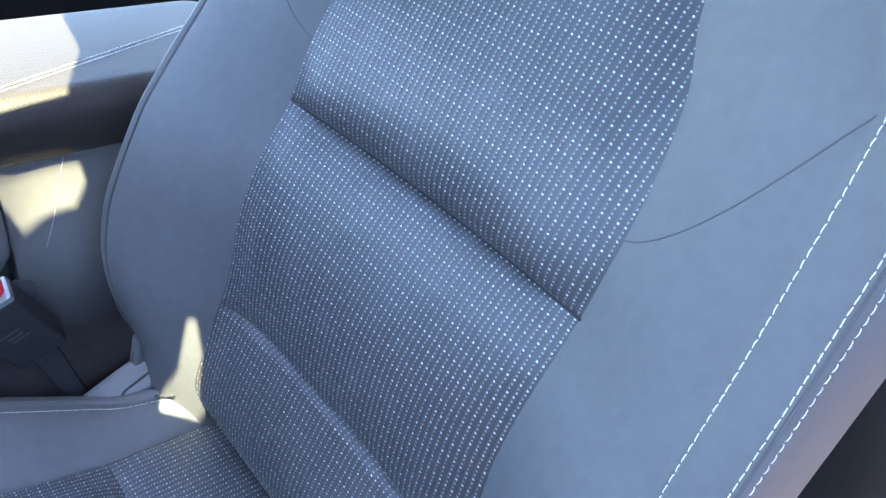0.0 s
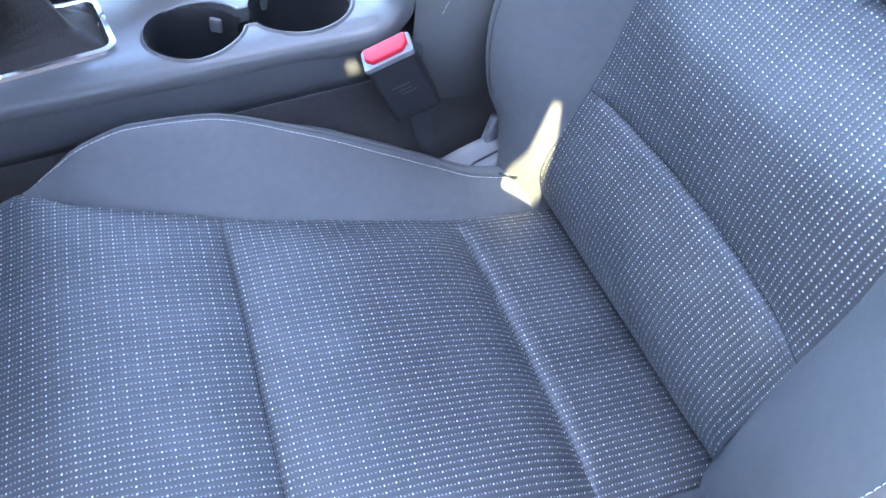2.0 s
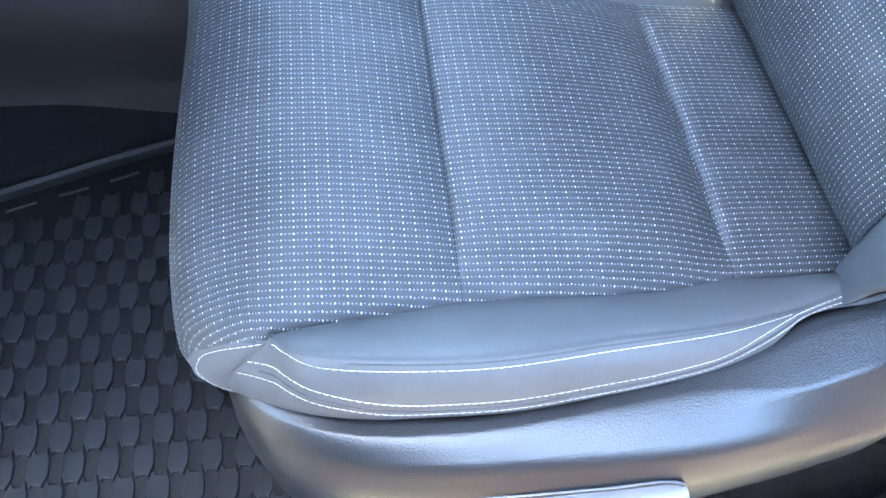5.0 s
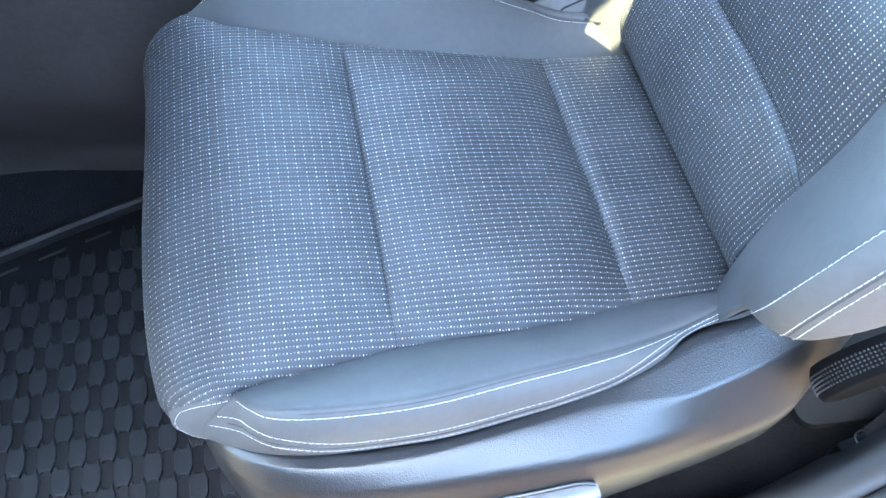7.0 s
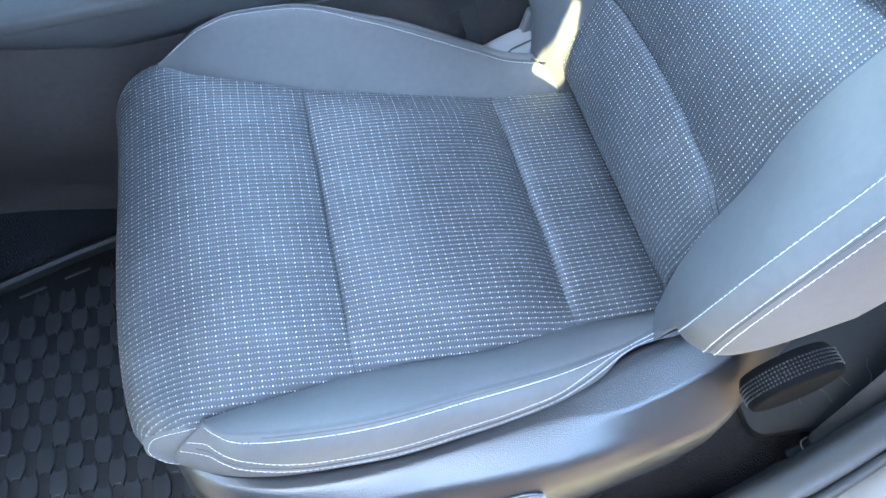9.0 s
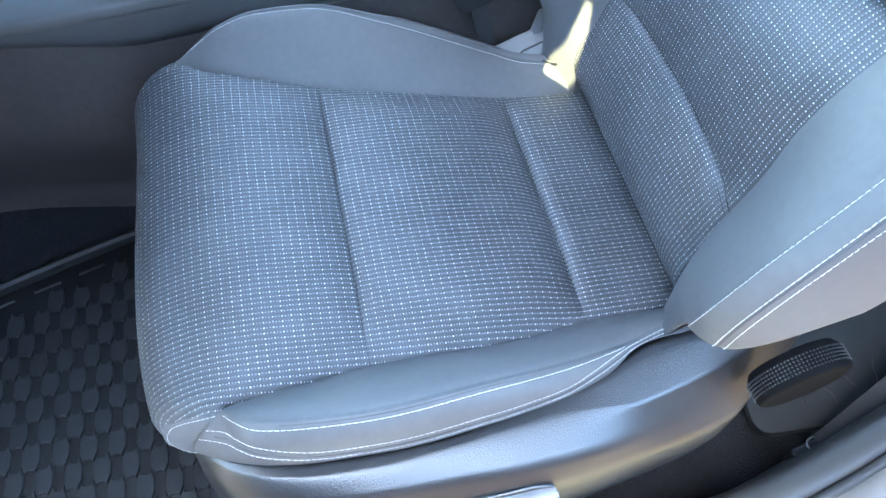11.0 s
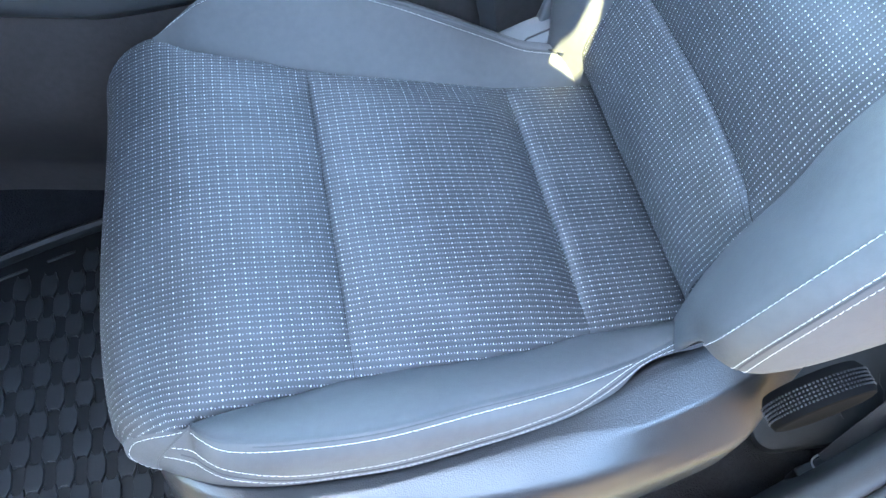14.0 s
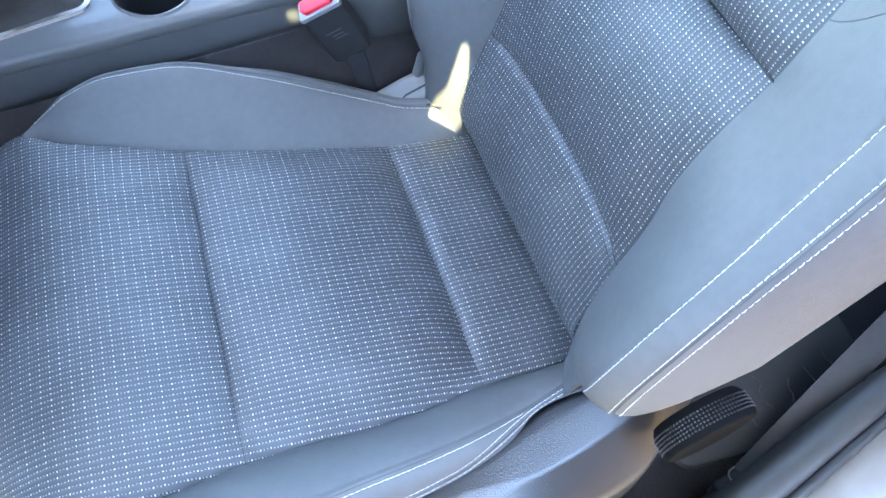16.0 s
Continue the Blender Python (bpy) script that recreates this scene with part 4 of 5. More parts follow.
def build_console():
    con = thing("centre_console", "dark plastic console with cup holders and gear lever boot", "console")
    # top with the cup opening and the boot opening
    outer = [(x, 0.262) for x in np.linspace(-0.80, -0.105, 40)] + [(-0.10, y) for y in np.linspace(0.268, 0.388, 12)] + [(x, 0.388) for x in np.linspace(-0.11, -0.80, 30)]
    cup = cup_outline()
    boot = [turned(x, y) for x, y in rounded(0.120, 0.082, 0.010)]
    filled([outer, cup, boot], 0.0, CONSOLE_TOP, "top_panel", con, top_z)
    # rolled edge along the seat side
    verts, xs = [], np.concatenate([np.linspace(-0.80, -0.165, 60), np.linspace(-0.16, -0.1145, 32)])
    for x in xs:
        z = top_z(x, 0.262)
        sl = min(1.1, math.atan2(top_z(x + 0.001, 0.262) - top_z(x - 0.001, 0.262), 0.002))
        for y, d in ((0.262, 0.0), (0.2585, 0.0006), (0.2555, 0.0025), (0.2535, 0.0055), (0.2525, 0.010), (0.2520, 0.014), (0.2525, 0.015)):
            verts.append((min(x + d * math.sin(sl) * 0.8, -0.1145), y, z - d * math.cos(sl)))
    mesh_part("rolled_edge", verts, grid_faces(len(xs), 7, flip=True), CONSOLE_TOP, con)
    # side panel below the edge
    def low(x):
        return float(table([(-0.80, 0.345), (-0.62, 0.338), (-0.52, 0.332), (-0.45, 0.338), (-0.36, 0.352), (-0.278, 0.362), (-0.165, 0.378), (-0.10, 0.388)])(x)[0])
    verts, xs = [], np.concatenate([xs, np.linspace(-0.109, -0.104, 3)])
    for x in xs:
        zt, zl = console_edge_z(x) - 0.012, low(x)
        for k in np.linspace(0, 1, 9):
            z = zt + (zl - zt) * k
            y = 0.2535 + 0.004 * math.sin(k * math.pi) * -1 + 0.012 * smooth01(0.6, 1.0, k) + 0.035 * smooth01(-0.47, -0.62, x) * k * k
            verts.append((x, y, z))
        verts.append((x, verts[-1][1] + 0.02, zl - 0.002))
    mesh_part("side_panel", verts, grid_faces(len(xs), 10, flip=True), CONSOLE_PLASTIC, con)
    # recessed lower side
    verts, xs2 = [], np.linspace(-1.0, 0.30, 40)
    for x in xs2:
        for k in np.linspace(0, 1, 24):
            verts.append((x, 0.272 - 0.016 * math.sin(math.pi * min(1.0, 1.25 * k)) + 0.05 * smooth01(0.35, 1.0, k) + 0.03 * smooth01(-0.5, -0.75, x), (low(x) + 0.02) * (1 - k)))
    mesh_part("lower_side", verts, grid_faces(len(xs2), 24, flip=True), TUNNEL, con, "dark plastic lower side")
    bm = bmesh.new()
    tube(bm, [(x, 0.2665, low(x) - 0.001) for x in np.linspace(-0.33, -0.105, 40)], 0.0006, 6)
    part("panel_joint", bm, BRACKET, con)
    # cup wells
    for (cx, cy, r), d in zip(CUPS, (0.07, 0.075)):
        bm = bmesh.new()
        n = 40
        prof = [(r + 0.0005, 0.0), (r - 0.002, -0.006), (r - 0.003, -0.02), (r - 0.006, -d), (r - 0.012, -d - 0.004), (0.0, -d - 0.004)]
        rings = []
        for rr, z in prof:
            ring = []
            for k in range(n if rr > 0 else 1):
                a = 2 * math.pi * k / n
                x, y = cx + rr * math.cos(a), cy + rr * math.sin(a)
                ring.append(bm.verts.new((x, y, top_z(cx, cy) + z - 0.001)))
            rings.append(ring)
        other = CUPS[1] if (cx, cy, r) == CUPS[0] else CUPS[0]
        ang = math.atan2(other[1] - cy, other[0] - cx)
        for i, (a, b) in enumerate(zip(rings[:-1], rings[1:])):
            for k in range(n):
                mid = 2 * math.pi * (k + 0.5) / n - ang
                if i < 3 and math.cos(mid) > math.cos(0.30):
                    continue
                if len(b) == 1:
                    bm.faces.new((a[k], a[(k + 1) % n], b[0]))
                else:
                    bm.faces.new((a[k], a[(k + 1) % n], b[(k + 1) % n], b[k]))
        well = part("cup_well", bm, WELL, con, "deep black cup holder")
        bm = bmesh.new()
        px, py = ((-0.268, 0.337), (-0.226, 0.347))[cx > -0.25]
        pa = math.atan2(py - cy, px - cx)
        box(bm, (0.011, 0.007, 0.013), pose(px, py, top_z(cx, cy) - 0.016, 0, 0, math.degrees(pa) + 90), 0.0015)
        fix2(part("cup_clip", bm, BRACKET, well, "small grey spring clip"))
    # raised rim round the cups
    bm = bmesh.new()
    rings = []
    for (x, y), (x2, y2), (x3, y3) in zip(cup_outline(0.0), cup_outline(0.0015), cup_outline(0.0045)):
        rings.append([bm.verts.new((x, y, top_z(x, y) - 0.012)), bm.verts.new((x, y, top_z(x, y) + 0.0008)), bm.verts.new((x2, y2, top_z(x2, y2) + 0.0014)), bm.verts.new((x3, y3, top_z(x3, y3) - 0.0005))])
    for i in range(len(rings)):
        a, b = rings[i], rings[(i + 1) % len(rings)]
        for k in range(3):
            bm.faces.new((a[k], a[k + 1], b[k + 1], b[k]))
    part("cup_rim", bm, CONSOLE_TOP, con)
    # surround of the boot
    outer2 = [turned(x, y) for x, y in rounded(0.129, 0.091, 0.014)]
    inner2 = [turned(x, y) for x, y in rounded(0.113, 0.075, 0.008)]
    bm = bmesh.new()
    rings = []
    for (x, y), (x2, y2) in zip(outer2, inner2):
        rings.append([bm.verts.new((x, y, top_z(x, y) - 0.001)), bm.verts.new((x * 0.85 + x2 * 0.15, y * 0.85 + y2 * 0.15, top_z(x, y) + 0.003)), bm.verts.new((x * 0.3 + x2 * 0.7, y * 0.3 + y2 * 0.7, top_z(x, y) + 0.0035)), bm.verts.new((x2, y2, top_z(x2, y2) - 0.006))])
    for i in range(len(rings)):
        a, b = rings[i], rings[(i + 1) % len(rings)]
        for k in range(3):
            bm.faces.new((a[k], a[k + 1], b[k + 1], b[k]))
    part("boot_frame", bm, SATIN, con, "satin chrome frame round the gear lever boot")
    # leather boot: folded sheet rising to the lever
    nr, nk = 14, len(inner2)
    verts, faces = [], []
    rnd = random.Random(4)
    ph = [rnd.uniform(0, 6.28) for _ in range(4)]
    for i in range(nr):
        f = i / (nr - 1)
        for k, (x, y) in enumerate(inner2):
            cx, cy = -0.428, 0.332
            a = math.atan2(y - cy, x - cx)
            fold = 0.007 * math.sin(5 * a + ph[0] + 3 * f) * math.sin(math.pi * min(1, f * 1.3)) + 0.004 * math.sin(9 * a + ph[1])* math.sin(math.pi * f)
            sc = (1 - f) ** 1.4 * 0.82 + 0.18 * (1 - 0.2 * f) if i else 1.0
            px, py = cx + (x - cx) * sc, cy + (y - cy) * sc
            verts.append((px + fold * math.cos(a), py + fold * math.sin(a), top_z(x, y) - 0.006 + 0.095 * f ** 1.5 + fold * 0.8 + (0.006 if 0 < i < 4 else 0)))
    for i in range(nr - 1):
        for k in range(nk):
            faces.append((i * nk + k, i * nk + (k + 1) % nk, (i + 1) * nk + (k + 1) % nk, (i + 1) * nk + k))
    mesh_part("lever_boot", verts, faces, LEATHER, con, "creased black leather boot")
    # padded armrest behind the cups
    bm = bmesh.new()
    prism(bm, [(x - 0.002, y + 0.3385) for x, y in rounded(0.27, 0.175, 0.035, 8)], 0.045, pose(0, 0, 0.525), 0.021, 7)
    arm = part("armrest", bm, LEATHER, con, "black leather armrest with a stitched top", angle=60)
    for dy in (0.281, 0.287):
        line = [(x, dy + 0.40 * (x + 0.075), 0.5705) for x in np.linspace(-0.10, 0.10, 60)]
        fix2(stitch_row("armrest_stitching", line, [(0, 0, 1)] * 60, arm))
    bm = bmesh.new()
    box(bm, (0.258, 0.140, 0.515), pose(0.0165, 0.3605, 0.2695), 0.003)
    part("bin_body", bm, BIN_SIDE, con, "dark soft-touch side of the storage bin")
    # swelling outer skin of the bin, fullest half way down
    def skin(x, z):
        up = smooth01(0.527, 0.445, z) * (1 - smooth01(0.445, 0.30, z))
        return 0.2532 + 0.024 * smooth01(0.43, 0.30, z) - 0.016 * up * smooth01(-0.1145, -0.070, x) * (1 - smooth01(0.10, 0.145, x))
    xs, zs = np.linspace(-0.1132, 0.146, 40), np.linspace(0.526, 0.20, 40)
    mesh_part("bin_skin", [(x, skin(x, z), z) for x in xs for z in zs], grid_faces(40, 40, flip=True), BIN_SIDE, con)
    line = [(-0.066 - 0.026 * k, skin(-0.066 - 0.026 * k, 0.523 - 0.07 * k), 0.523 - 0.07 * k) for k in np.linspace(0, 1, 40)]
    stitch_row("side_stitching", line, [(0, -1, 0)] * 40, con, THREAD, 0.003, 0.0004, 0.0003)
    bm = bmesh.new()
    box(bm, (0.058, 0.042, 0.30), pose(-0.200, 0.400, 0.31, 0, 0, 8), 0.006)
    part("handbrake_housing", bm, DARK_PLASTIC, con)
    bm = bmesh.new()
    tube(bm, spline([(-0.48, 0.415, 0.468), (-0.38, 0.412, 0.455), (-0.29, 0.408, 0.440), (-0.22, 0.402, 0.420)], 20), 0.018, 12, 0.9)
    part("handbrake_lever", bm, DARK_PLASTIC, con)
    return con


console = build_console()


# ---------------------------------------------------------------- belt buckle
def build_buckle():
    b = thing("seat_belt_buckle", "black seat belt buckle with red button beside the seat", "belt buckle", at=(-0.105, 0.222, 0.28))
    ax = Vector((0.036, 0.0, -0.066)).normalized()          # down the body
    wd = Vector((0.040, -0.006, 0.0165)).normalized()
    wd = (wd - ax * wd.dot(ax)).normalized()
    nr = wd.cross(ax).normalized()
    if nr.y > 0:
        nr = -nr
    m = Matrix(((wd.x, -ax.x, nr.x, -0.131), (wd.y, -ax.y, nr.y, 0.226), (wd.z, -ax.z, nr.z, 0.408), (0, 0, 0, 1)))
    if m.to_3x3().determinant() < 0:
        m = m @ Matrix.Diagonal((-1, 1, 1, 1))
    inv = Matrix.Translation(-Vector(b.location))

    def fx(o):
        o.matrix_parent_inverse = inv
        return o

    bm = bmesh.new()
    prism(bm, rounded(0.042, 0.066, 0.004), 0.024, m @ pose(0, -0.004, -0.012), 0.0035, 3)
    body = fx(part("buckle_body", bm, BUCKLE_PLASTIC, b))
    bm = bmesh.new()
    prism(bm, rounded(0.0445, 0.0262, 0.003), 0.0045, m @ pose(0, 0.0270, 0, -90, 0, 0), 0.0012, 2)
    fx(part("buckle_collar", bm, LEVER, b, "pale grey collar round the button"))
    bm = bmesh.new()
    prism(bm, [(-0.0190, 0.0095), (0.0190, 0.0095), (0.0190, -0.003), (0.0135, -0.0097), (-0.0135, -0.0097), (-0.0190, -0.003)], 0.0055, m @ pose(0, 0.0300, 0, -90, 0, 0), 0.0016, 3)
    fx(part("release_button", bm, RED, b, "red release button"))
    for k, (w, y) in enumerate(((0.017, 0.002), (0.012, -0.003), (0.014, -0.007))):
        bm = bmesh.new()
        box(bm, (w, 0.0014, 0.0006), m @ pose(0.002 * k - 0.002, y, 0.0119))
        fx(part("print_line", bm, PRINT, b))
    bm = bmesh.new()
    p0 = m @ Vector((0.001, -0.033, 0))
    vs = []
    for f in np.linspace(0, 1, 8):
        c = p0.lerp(Vector((-0.088, 0.226, 0.285)), f)
        vs.append([bm.verts.new(c + wd * sx * (0.010 - 0.003 * f) + nr * sn * 0.003) for sx, sn in ((-1, -1), (1, -1), (1, 1), (-1, 1))])
    for a, c in zip(vs[:-1], vs[1:]):
        for k in range(4):
            bm.faces.new((a[k], a[(k + 1) % 4], c[(k + 1) % 4], c[k]))
    fx(part("buckle_stalk", bm, WEBBING, b))


build_buckle()


# ---------------------------------------------------------------- floor, mat, sill
def build_floor():
    bm = bmesh.new()
    bmesh.ops.create_grid(bm, x_segments=60, y_segments=40, size=0.5)
    for v in bm.verts:
        v.co = Vector((v.co.x * 2.6 - 0.1, v.co.y * 1.7 + 0.5, 0.004 * noise.noise((v.co.x * 14, v.co.y * 14, 0))))
    tagged(part("floor", bm, CARPET), "dark carpeted car floor", "floor", kind="structure")
    mat = thing("floor_mat", "black rubber floor mat with a raised honeycomb tread", "floor mat", at=(-0.6, 0, 0.006))
    inv = Matrix.Translation((0.6, 0, -0.006))
    ang = math.atan2(0.071, 0.21)
    # outline: console side runs at a slant
    out = [(-0.98, 0.115), (-0.77, 0.187), (-0.56, 0.258), (-0.45, 0.262), (-0.36, 0.22), (-0.34, -0.16), (-0.42, -0.215), (-0.98, -0.215)]
    # the sheet's colour carries the shade that lies between the tread blocks
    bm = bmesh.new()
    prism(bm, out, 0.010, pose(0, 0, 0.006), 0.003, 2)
    sheet = part("mat_sheet", bm, MAT_SHADED, mat)
    sheet.matrix_parent_inverse = inv
    bm = bmesh.new()
    lip = [(-0.98, 0.115, 0.021), (-0.77, 0.187, 0.022), (-0.56, 0.258, 0.022), (-0.46, 0.262, 0.021)]
    tube(bm, spline(lip, 24), 0.007, 8, 1.3)
    lip_ob = part("mat_lip", bm, RUBBER, mat)
    lip_ob.matrix_parent_inverse = inv
    for k in range(6):
        f0 = -0.90 + k * 0.055
        bm = bmesh.new()
        y = 0.115 + (f0 + 0.98) * 0.34 - 0.022
        box(bm, (0.034, 0.003, 0.004), pose(f0, y, 0.017, 0, 0, 18.7), 0.001)
        rb = part("mat_rib", bm, RUBBER, mat)
        rb.matrix_parent_inverse = inv
    # tread block: long hexagon with notched ends
    bm = bmesh.new()
    w, h = 0.0096, 0.0172
    loop = [(w, -h * 0.42), (w, h * 0.42), (w * 0.80, h * 0.74), (w * 0.66, h * 1.16), (w * 0.36, h * 0.84), (-w * 0.36, h * 0.84), (-w * 0.66, h * 1.16), (-w * 0.80, h * 0.74), (-w, h * 0.42), (-w, -h * 0.42), (-w * 0.78, -h * 0.72), (-w * 0.55, -h * 1.0), (-w * 0.3, -h * 0.86), (w * 0.3, -h * 0.86), (w * 0.55, -h * 1.0), (w * 0.78, -h * 0.72)]
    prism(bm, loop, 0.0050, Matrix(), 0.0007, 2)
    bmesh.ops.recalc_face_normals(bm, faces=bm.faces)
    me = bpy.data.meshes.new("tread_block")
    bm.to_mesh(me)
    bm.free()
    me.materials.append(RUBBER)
    count = 0
    for j in range(-8, 9):
        for i in range(0, 20):
            x = -0.684 - 0.0315 * 6 + 0.0317 * i + (0.0155 if j % 2 else 0)
            y = 0.019 + 0.0303 * j
            lim = 0.115 + (x + 0.98) * 0.338 - 0.045
            if y > lim or y < -0.20 or x > -0.40 or x < -0.93 or count >= 300:
                continue
            ob = new("tread_block", me)
            ob.parent = mat
            ob.matrix_parent_inverse = inv
            ob.location = (x, y, 0.0155)
            count += 1


build_floor()


def build_sill():
    xs = np.linspace(-1.3, 1.2, 70)
    def strip(name, sec, material, label, category):
        verts = []
        for x in xs:
            b = 0.11 * smooth01(-0.02, 0.55, x)
            for y, z in sec:
                verts.append((x, -(y - b), z))
        ob = mesh_part(name, verts, grid_faces(len(xs), len(sec)), material)
        tagged(ob, label, category, kind="structure")
    strip("sill_trim", [(0.255, -0.01), (0.265, 0.06), (0.272, 0.115), (0.276, 0.134), (0.283, 0.146), (0.294, 0.152), (0.304, 0.153), (0.311, 0.150), (0.314, 0.143)], SILL, "grey plastic door sill trim", "sill")
    strip("sill_seal", [(0.313, 0.140), (0.314, 0.150), (0.318, 0.155), (0.322, 0.155), (0.325, 0.149), (0.325, 0.138)], SEAL, "black rubber door seal", "seal")
    strip("sill_outer", [(0.323, 0.136), (0.329, 0.142), (0.343, 0.143), (0.37, 0.135), (0.41, 0.12), (0.45, 0.08), (0.47, 0.0), (0.46, -0.15), (0.41, -0.2)], PAINT, "sunlit painted outer door sill", "sill")


build_sill()


# ---------------------------------------------------------------- behind the seat
def build_rear():
    flap = thing("rear_floor_flap", "dark embossed plastic flap lying on the floor behind the seat", "floor mat", at=(0.32, -0.085, 0.01))
    inv = Matrix.Translation((-0.32, 0.085, -0.01))
    m = pose(0.325, -0.085, 0.016, 0, -3, -5)
    bm = bmesh.new()
    prism(bm, rounded(0.30, 0.24, 0.02), 0.012, m, 0.004, 2)
    part("flap_sheet", bm, FLAP, flap).matrix_parent_inverse = inv
    rnd = random.Random(11)
    for k in range(7):
        x0, y0 = -0.11 + 0.035 * k, -0.085 + rnd.uniform(-0.01, 0.02)
        pts = [m @ Vector((x0 + rnd.uniform(-0.007, 0.007), y0 + 0.012 * i, 0.0122)) for i in range(5)]
        bm = bmesh.new()
        tube(bm, spline(pts, 14), 0.0009, 6)
        part("embossed_line", bm, SEAL, flap).matrix_parent_inverse = inv
    belt = thing("seat_belt", "black seat belt strap running from its floor anchor behind the seat", "seat belt", at=(0.215, -0.228, 0.02))
    inv = Matrix.Translation((-0.215, 0.228, -0.02))
    line = spline([(0.215, -0.232, 0.055), (0.26, -0.214, 0.066), (0.34, -0.182, 0.092), (0.432, -0.146, 0.12), (0.53, -0.108, 0.16), (0.64, -0.06, 0.22)], 24)
    rings = []
    bm = bmesh.new()
    for i, q in enumerate(line):
        d = Vector(line[min(i + 1, 23)] - line[max(i - 1, 0)]).normalized()
        sd = d.cross(Vector((-0.45, -0.25, 0.85))).normalized()
        n = sd.cross(d)
        rings.append([bm.verts.new(Vector(q) + sd * k * 0.018 + n * h * 0.0008) for k, h in ((-1, -1), (1, -1), (1, 1), (-1, 1))])
    for p, q in zip(rings[:-1], rings[1:]):
        for k in range(4):
            bm.faces.new((p[k], p[(k + 1) % 4], q[(k + 1) % 4], q[k]))
    part("belt_strap", bm, WEBBING, belt).matrix_parent_inverse = inv
    bm = bmesh.new()
    box(bm, (0.055, 0.022, 0.040), pose(0.210, -0.229, 0.032, 0, -8, 8), 0.004)
    part("belt_anchor", bm, DARK_PLASTIC, belt).matrix_parent_inverse = inv
    bm = bmesh.new()
    box(bm, (0.040, 0.005, 0.003), pose(0.212, -0.232, 0.0545, 0, -8, 8), 0.001)
    part("anchor_plate", bm, STEEL, belt).matrix_parent_inverse = inv
    bm = bmesh.new()
    tube(bm, spline([(0.200, -0.236, 0.053), (0.197, -0.222, 0.056), (0.206, -0.2165, 0.056), (0.226, -0.2145, 0.056)], 14), 0.0011, 6)
    part("anchor_hook", bm, STEEL, belt).matrix_parent_inverse = inv


build_rear()


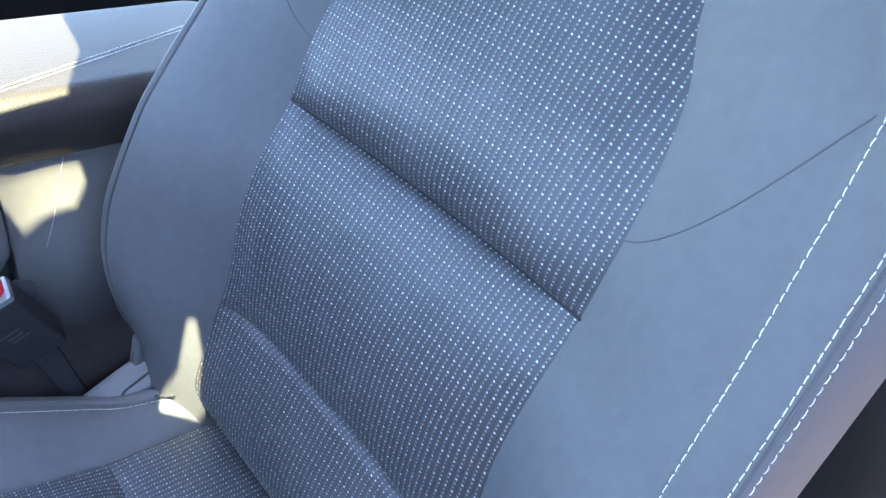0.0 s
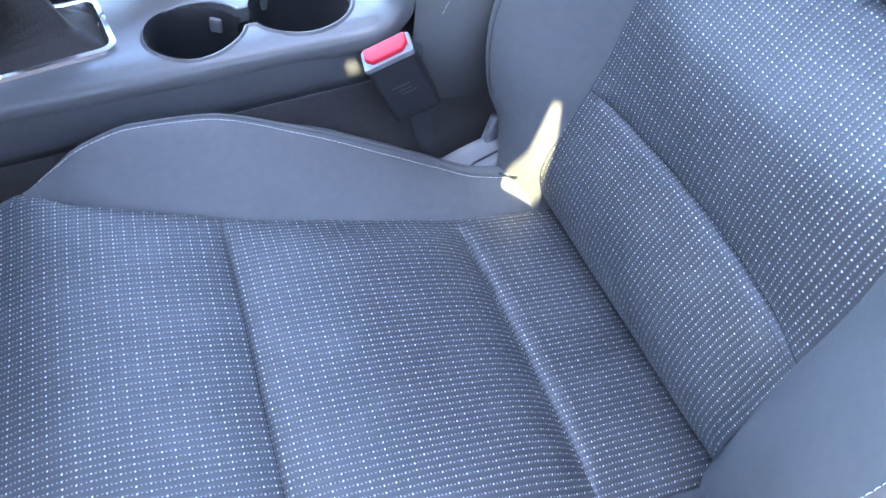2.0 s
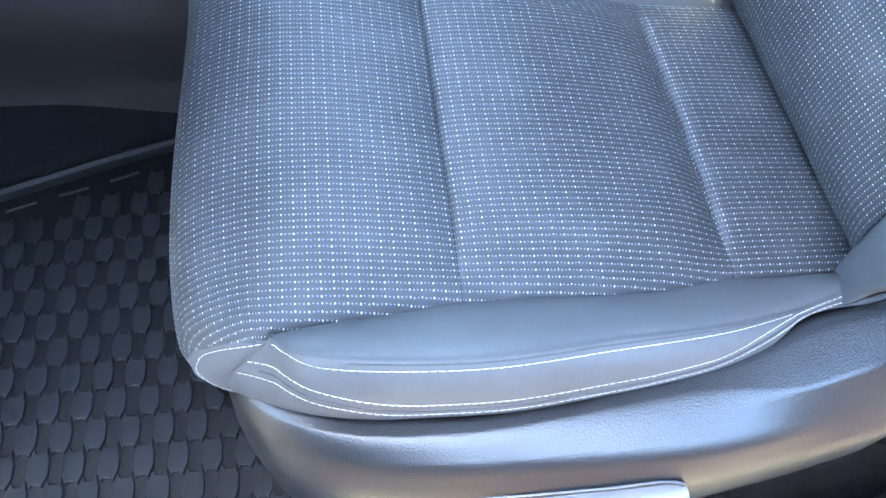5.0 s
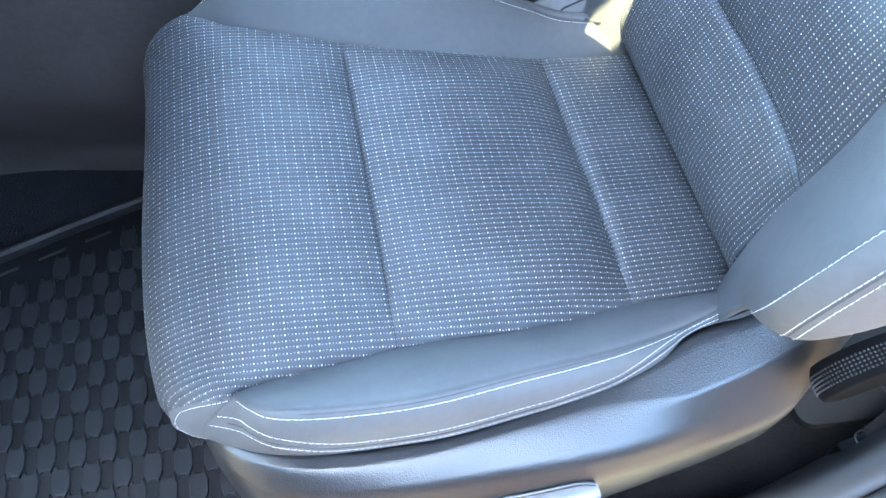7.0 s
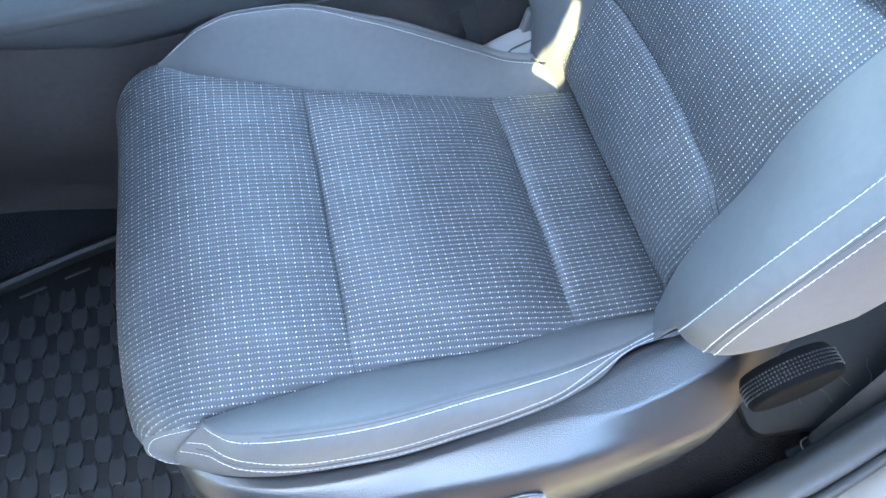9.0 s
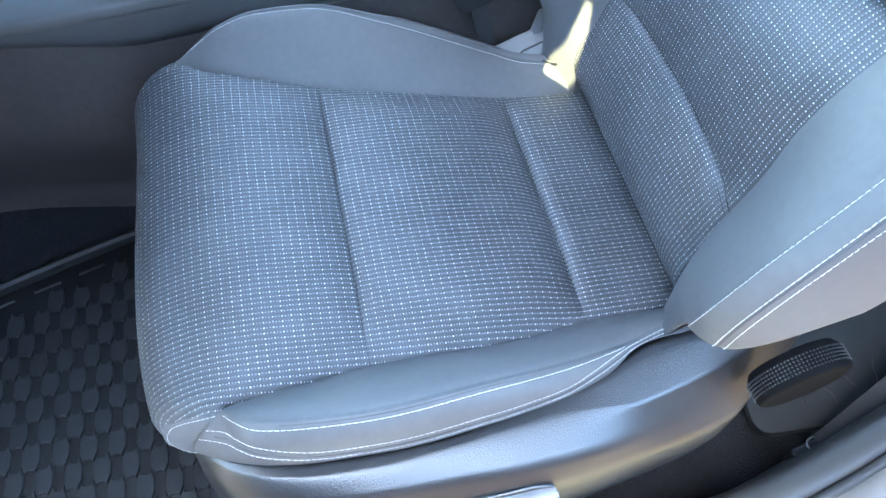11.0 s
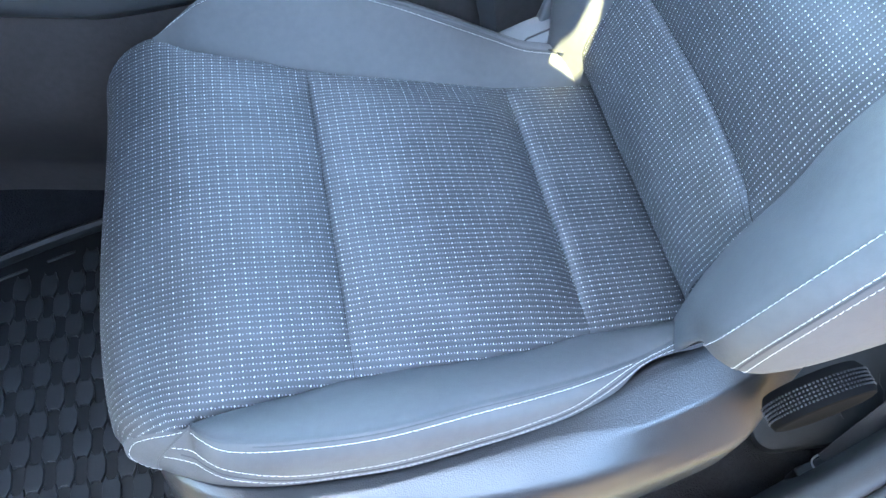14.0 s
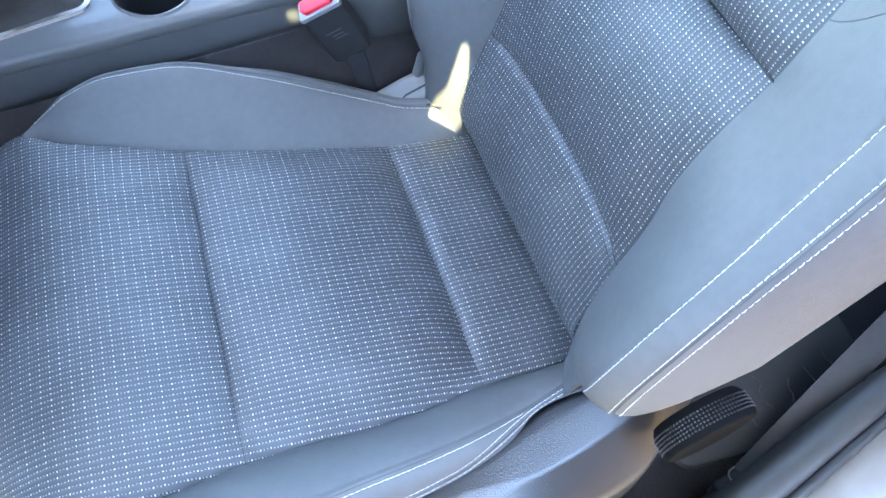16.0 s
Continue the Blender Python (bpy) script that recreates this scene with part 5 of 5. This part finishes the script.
# ---------------------------------------------------------------- cabin shell and outside
def build_shell():
    def slab(name, size, m, material, label, cat, bevel=0.01):
        bm = bmesh.new()
        box(bm, size, m, bevel, 2)
        return tagged(part(name, bm, material), label, cat, kind="structure")
    slab("wall_front", (0.10, 1.75, 0.98), pose(-1.35, 0.5, 0.27), DARK_PLASTIC, "dark footwell bulkhead", "wall")
    slab("dashboard", (0.60, 1.70, 0.24), pose(-1.0, 0.5, 0.70), DARK_PLASTIC, "dark dashboard underside", "dashboard", 0.05)
    # added out of view: cuts the low sky and darkens reflections on the door side
    slab("sky_block_wall", (12.0, 0.25, 2.3), pose(0.5, -2.3, 0.76), PLASTER, "unseen brown wall added beside the car to block low sky", "wall")
    # plain closing wall out of view, dark to keep bounce off the cushion
    slab("wall_rear", (0.10, 1.75, 1.36), pose(1.15, 0.5, 0.46), DARK_PLASTIC, "unseen dark wall added to close off the rear cabin", "wall")
    slab("wall_right", (2.5, 0.08, 0.62), pose(-0.1, 1.33, 0.30), DARK_PLASTIC, "far door lining", "wall")
    slab("pillar", (0.16, 0.08, 1.1), pose(0.52, -0.35, 0.62), LINING, "door pillar lining", "pillar", 0.03)
    slab("pillar_trim", (0.46, 0.15, 0.62), pose(0.68, -0.245, 0.30), DARK_PLASTIC, "dark plastic trim at the foot of the door pillar", "pillar", 0.03)
    slab("door_1", (0.09, 1.0, 1.15), pose(-0.84, -0.98, 0.62, 0, 0, -14), DARK_PLASTIC, "open driver door with dark lining", "door", 0.03)
    # roof out of view, with holes added to let the sun patches through
    roof_outer = [(-0.98, -0.53), (1.2, -0.53), (1.2, 1.30), (-0.98, 1.30)]
    bm = bmesh.new()
    for z in (1.15, 1.19):
        es = []
        dx, dy = SUN_FROM.x / SUN_FROM.z * (z - 1.15), SUN_FROM.y / SUN_FROM.z * (z - 1.15)
        for lp in [roof_outer] + [[(x + dx, y + dy) for x, y in g] for g in SUN_HOLES]:
            vs = [bm.verts.new((x, y, z)) for x, y in lp]
            es += [bm.edges.new((vs[i], vs[(i + 1) % len(vs)])) for i in range(len(vs))]
        bmesh.ops.triangle_fill(bm, use_beauty=True, use_dissolve=False, edges=es)
    tagged(part("ceiling", bm, LINING, smooth=False), "unseen roof lining with added holes that shape the sun patches", "ceiling", kind="structure")
    bm = bmesh.new()
    bmesh.ops.create_grid(bm, x_segments=80, y_segments=80, size=1.0)
    for v in bm.verts:
        r = max(abs(v.co.x), abs(v.co.y))
        v.co = Vector((v.co.x * (4 + 400 * r**4), v.co.y * (4 + 400 * r**4), -0.38 + 0.01 * noise.noise((v.co.x * 30, v.co.y * 30, 0))))
    tagged(part("ground", bm, GROUND), "sunlit dusty brown paving outside the car", "ground", kind="structure")


# wanted sun patches carried back along the sun's direction to the roof
SUN_HOLES = [
    [(-0.2173, -0.004), (-0.2125, -0.0095), (-0.220, -0.021), (-0.230, -0.031), (-0.2373, -0.0365), (-0.2468, -0.0335), (-0.2547, -0.0275), (-0.268, -0.016), (-0.2595, -0.003), (-0.2542, -0.0045), (-0.2469, -0.0095), (-0.2405, -0.0115), (-0.228, -0.0085)],
    [(-0.287, 0.1195), (-0.238, 0.1195), (-0.2230, 0.1190), (-0.2255, 0.1125), (-0.2420, 0.1040), (-0.2832, 0.1075)],
    [(-0.2573, 0.1333), (-0.2072, 0.1381), (-0.1738, 0.2059), (-0.16, 0.29), (0.05, 0.40), (0.05, 0.72), (-0.46, 0.72), (-0.46, 0.30), (-0.32, 0.30), (-0.295, 0.25), (-0.284, 0.17)],
    [(-0.3705, 0.0925), (-0.363, 0.0914), (-0.3555, 0.0930), (-0.359, 0.0957), (-0.3665, 0.0953)],
]
build_shell()


def build_passenger_seat():
    other = thing("passenger_seat", "dark leather passenger seat lit by the sun", "car seat", at=(-0.15, 0.67, 0.0))
    inv = Matrix.Translation((0.15, -0.67, 0))
    bm = bmesh.new()
    box(bm, (0.50, 0.30, 0.16), pose(-0.15, 0.67, 0.285), 0.045, 5)
    part("seat_cushion", bm, TAN, other).matrix_parent_inverse = inv
    for y in (0.475, 0.865):
        bm = bmesh.new()
        box(bm, (0.48, 0.09, 0.20), pose(-0.15, y, 0.285), 0.04, 5)
        part("side_bolster", bm, TAN, other).matrix_parent_inverse = inv
    bm = bmesh.new()
    box(bm, (0.44, 0.40, 0.20), pose(-0.15, 0.67, 0.105), 0.01)
    part("seat_base", bm, DARK_PLASTIC, other).matrix_parent_inverse = inv


build_passenger_seat()
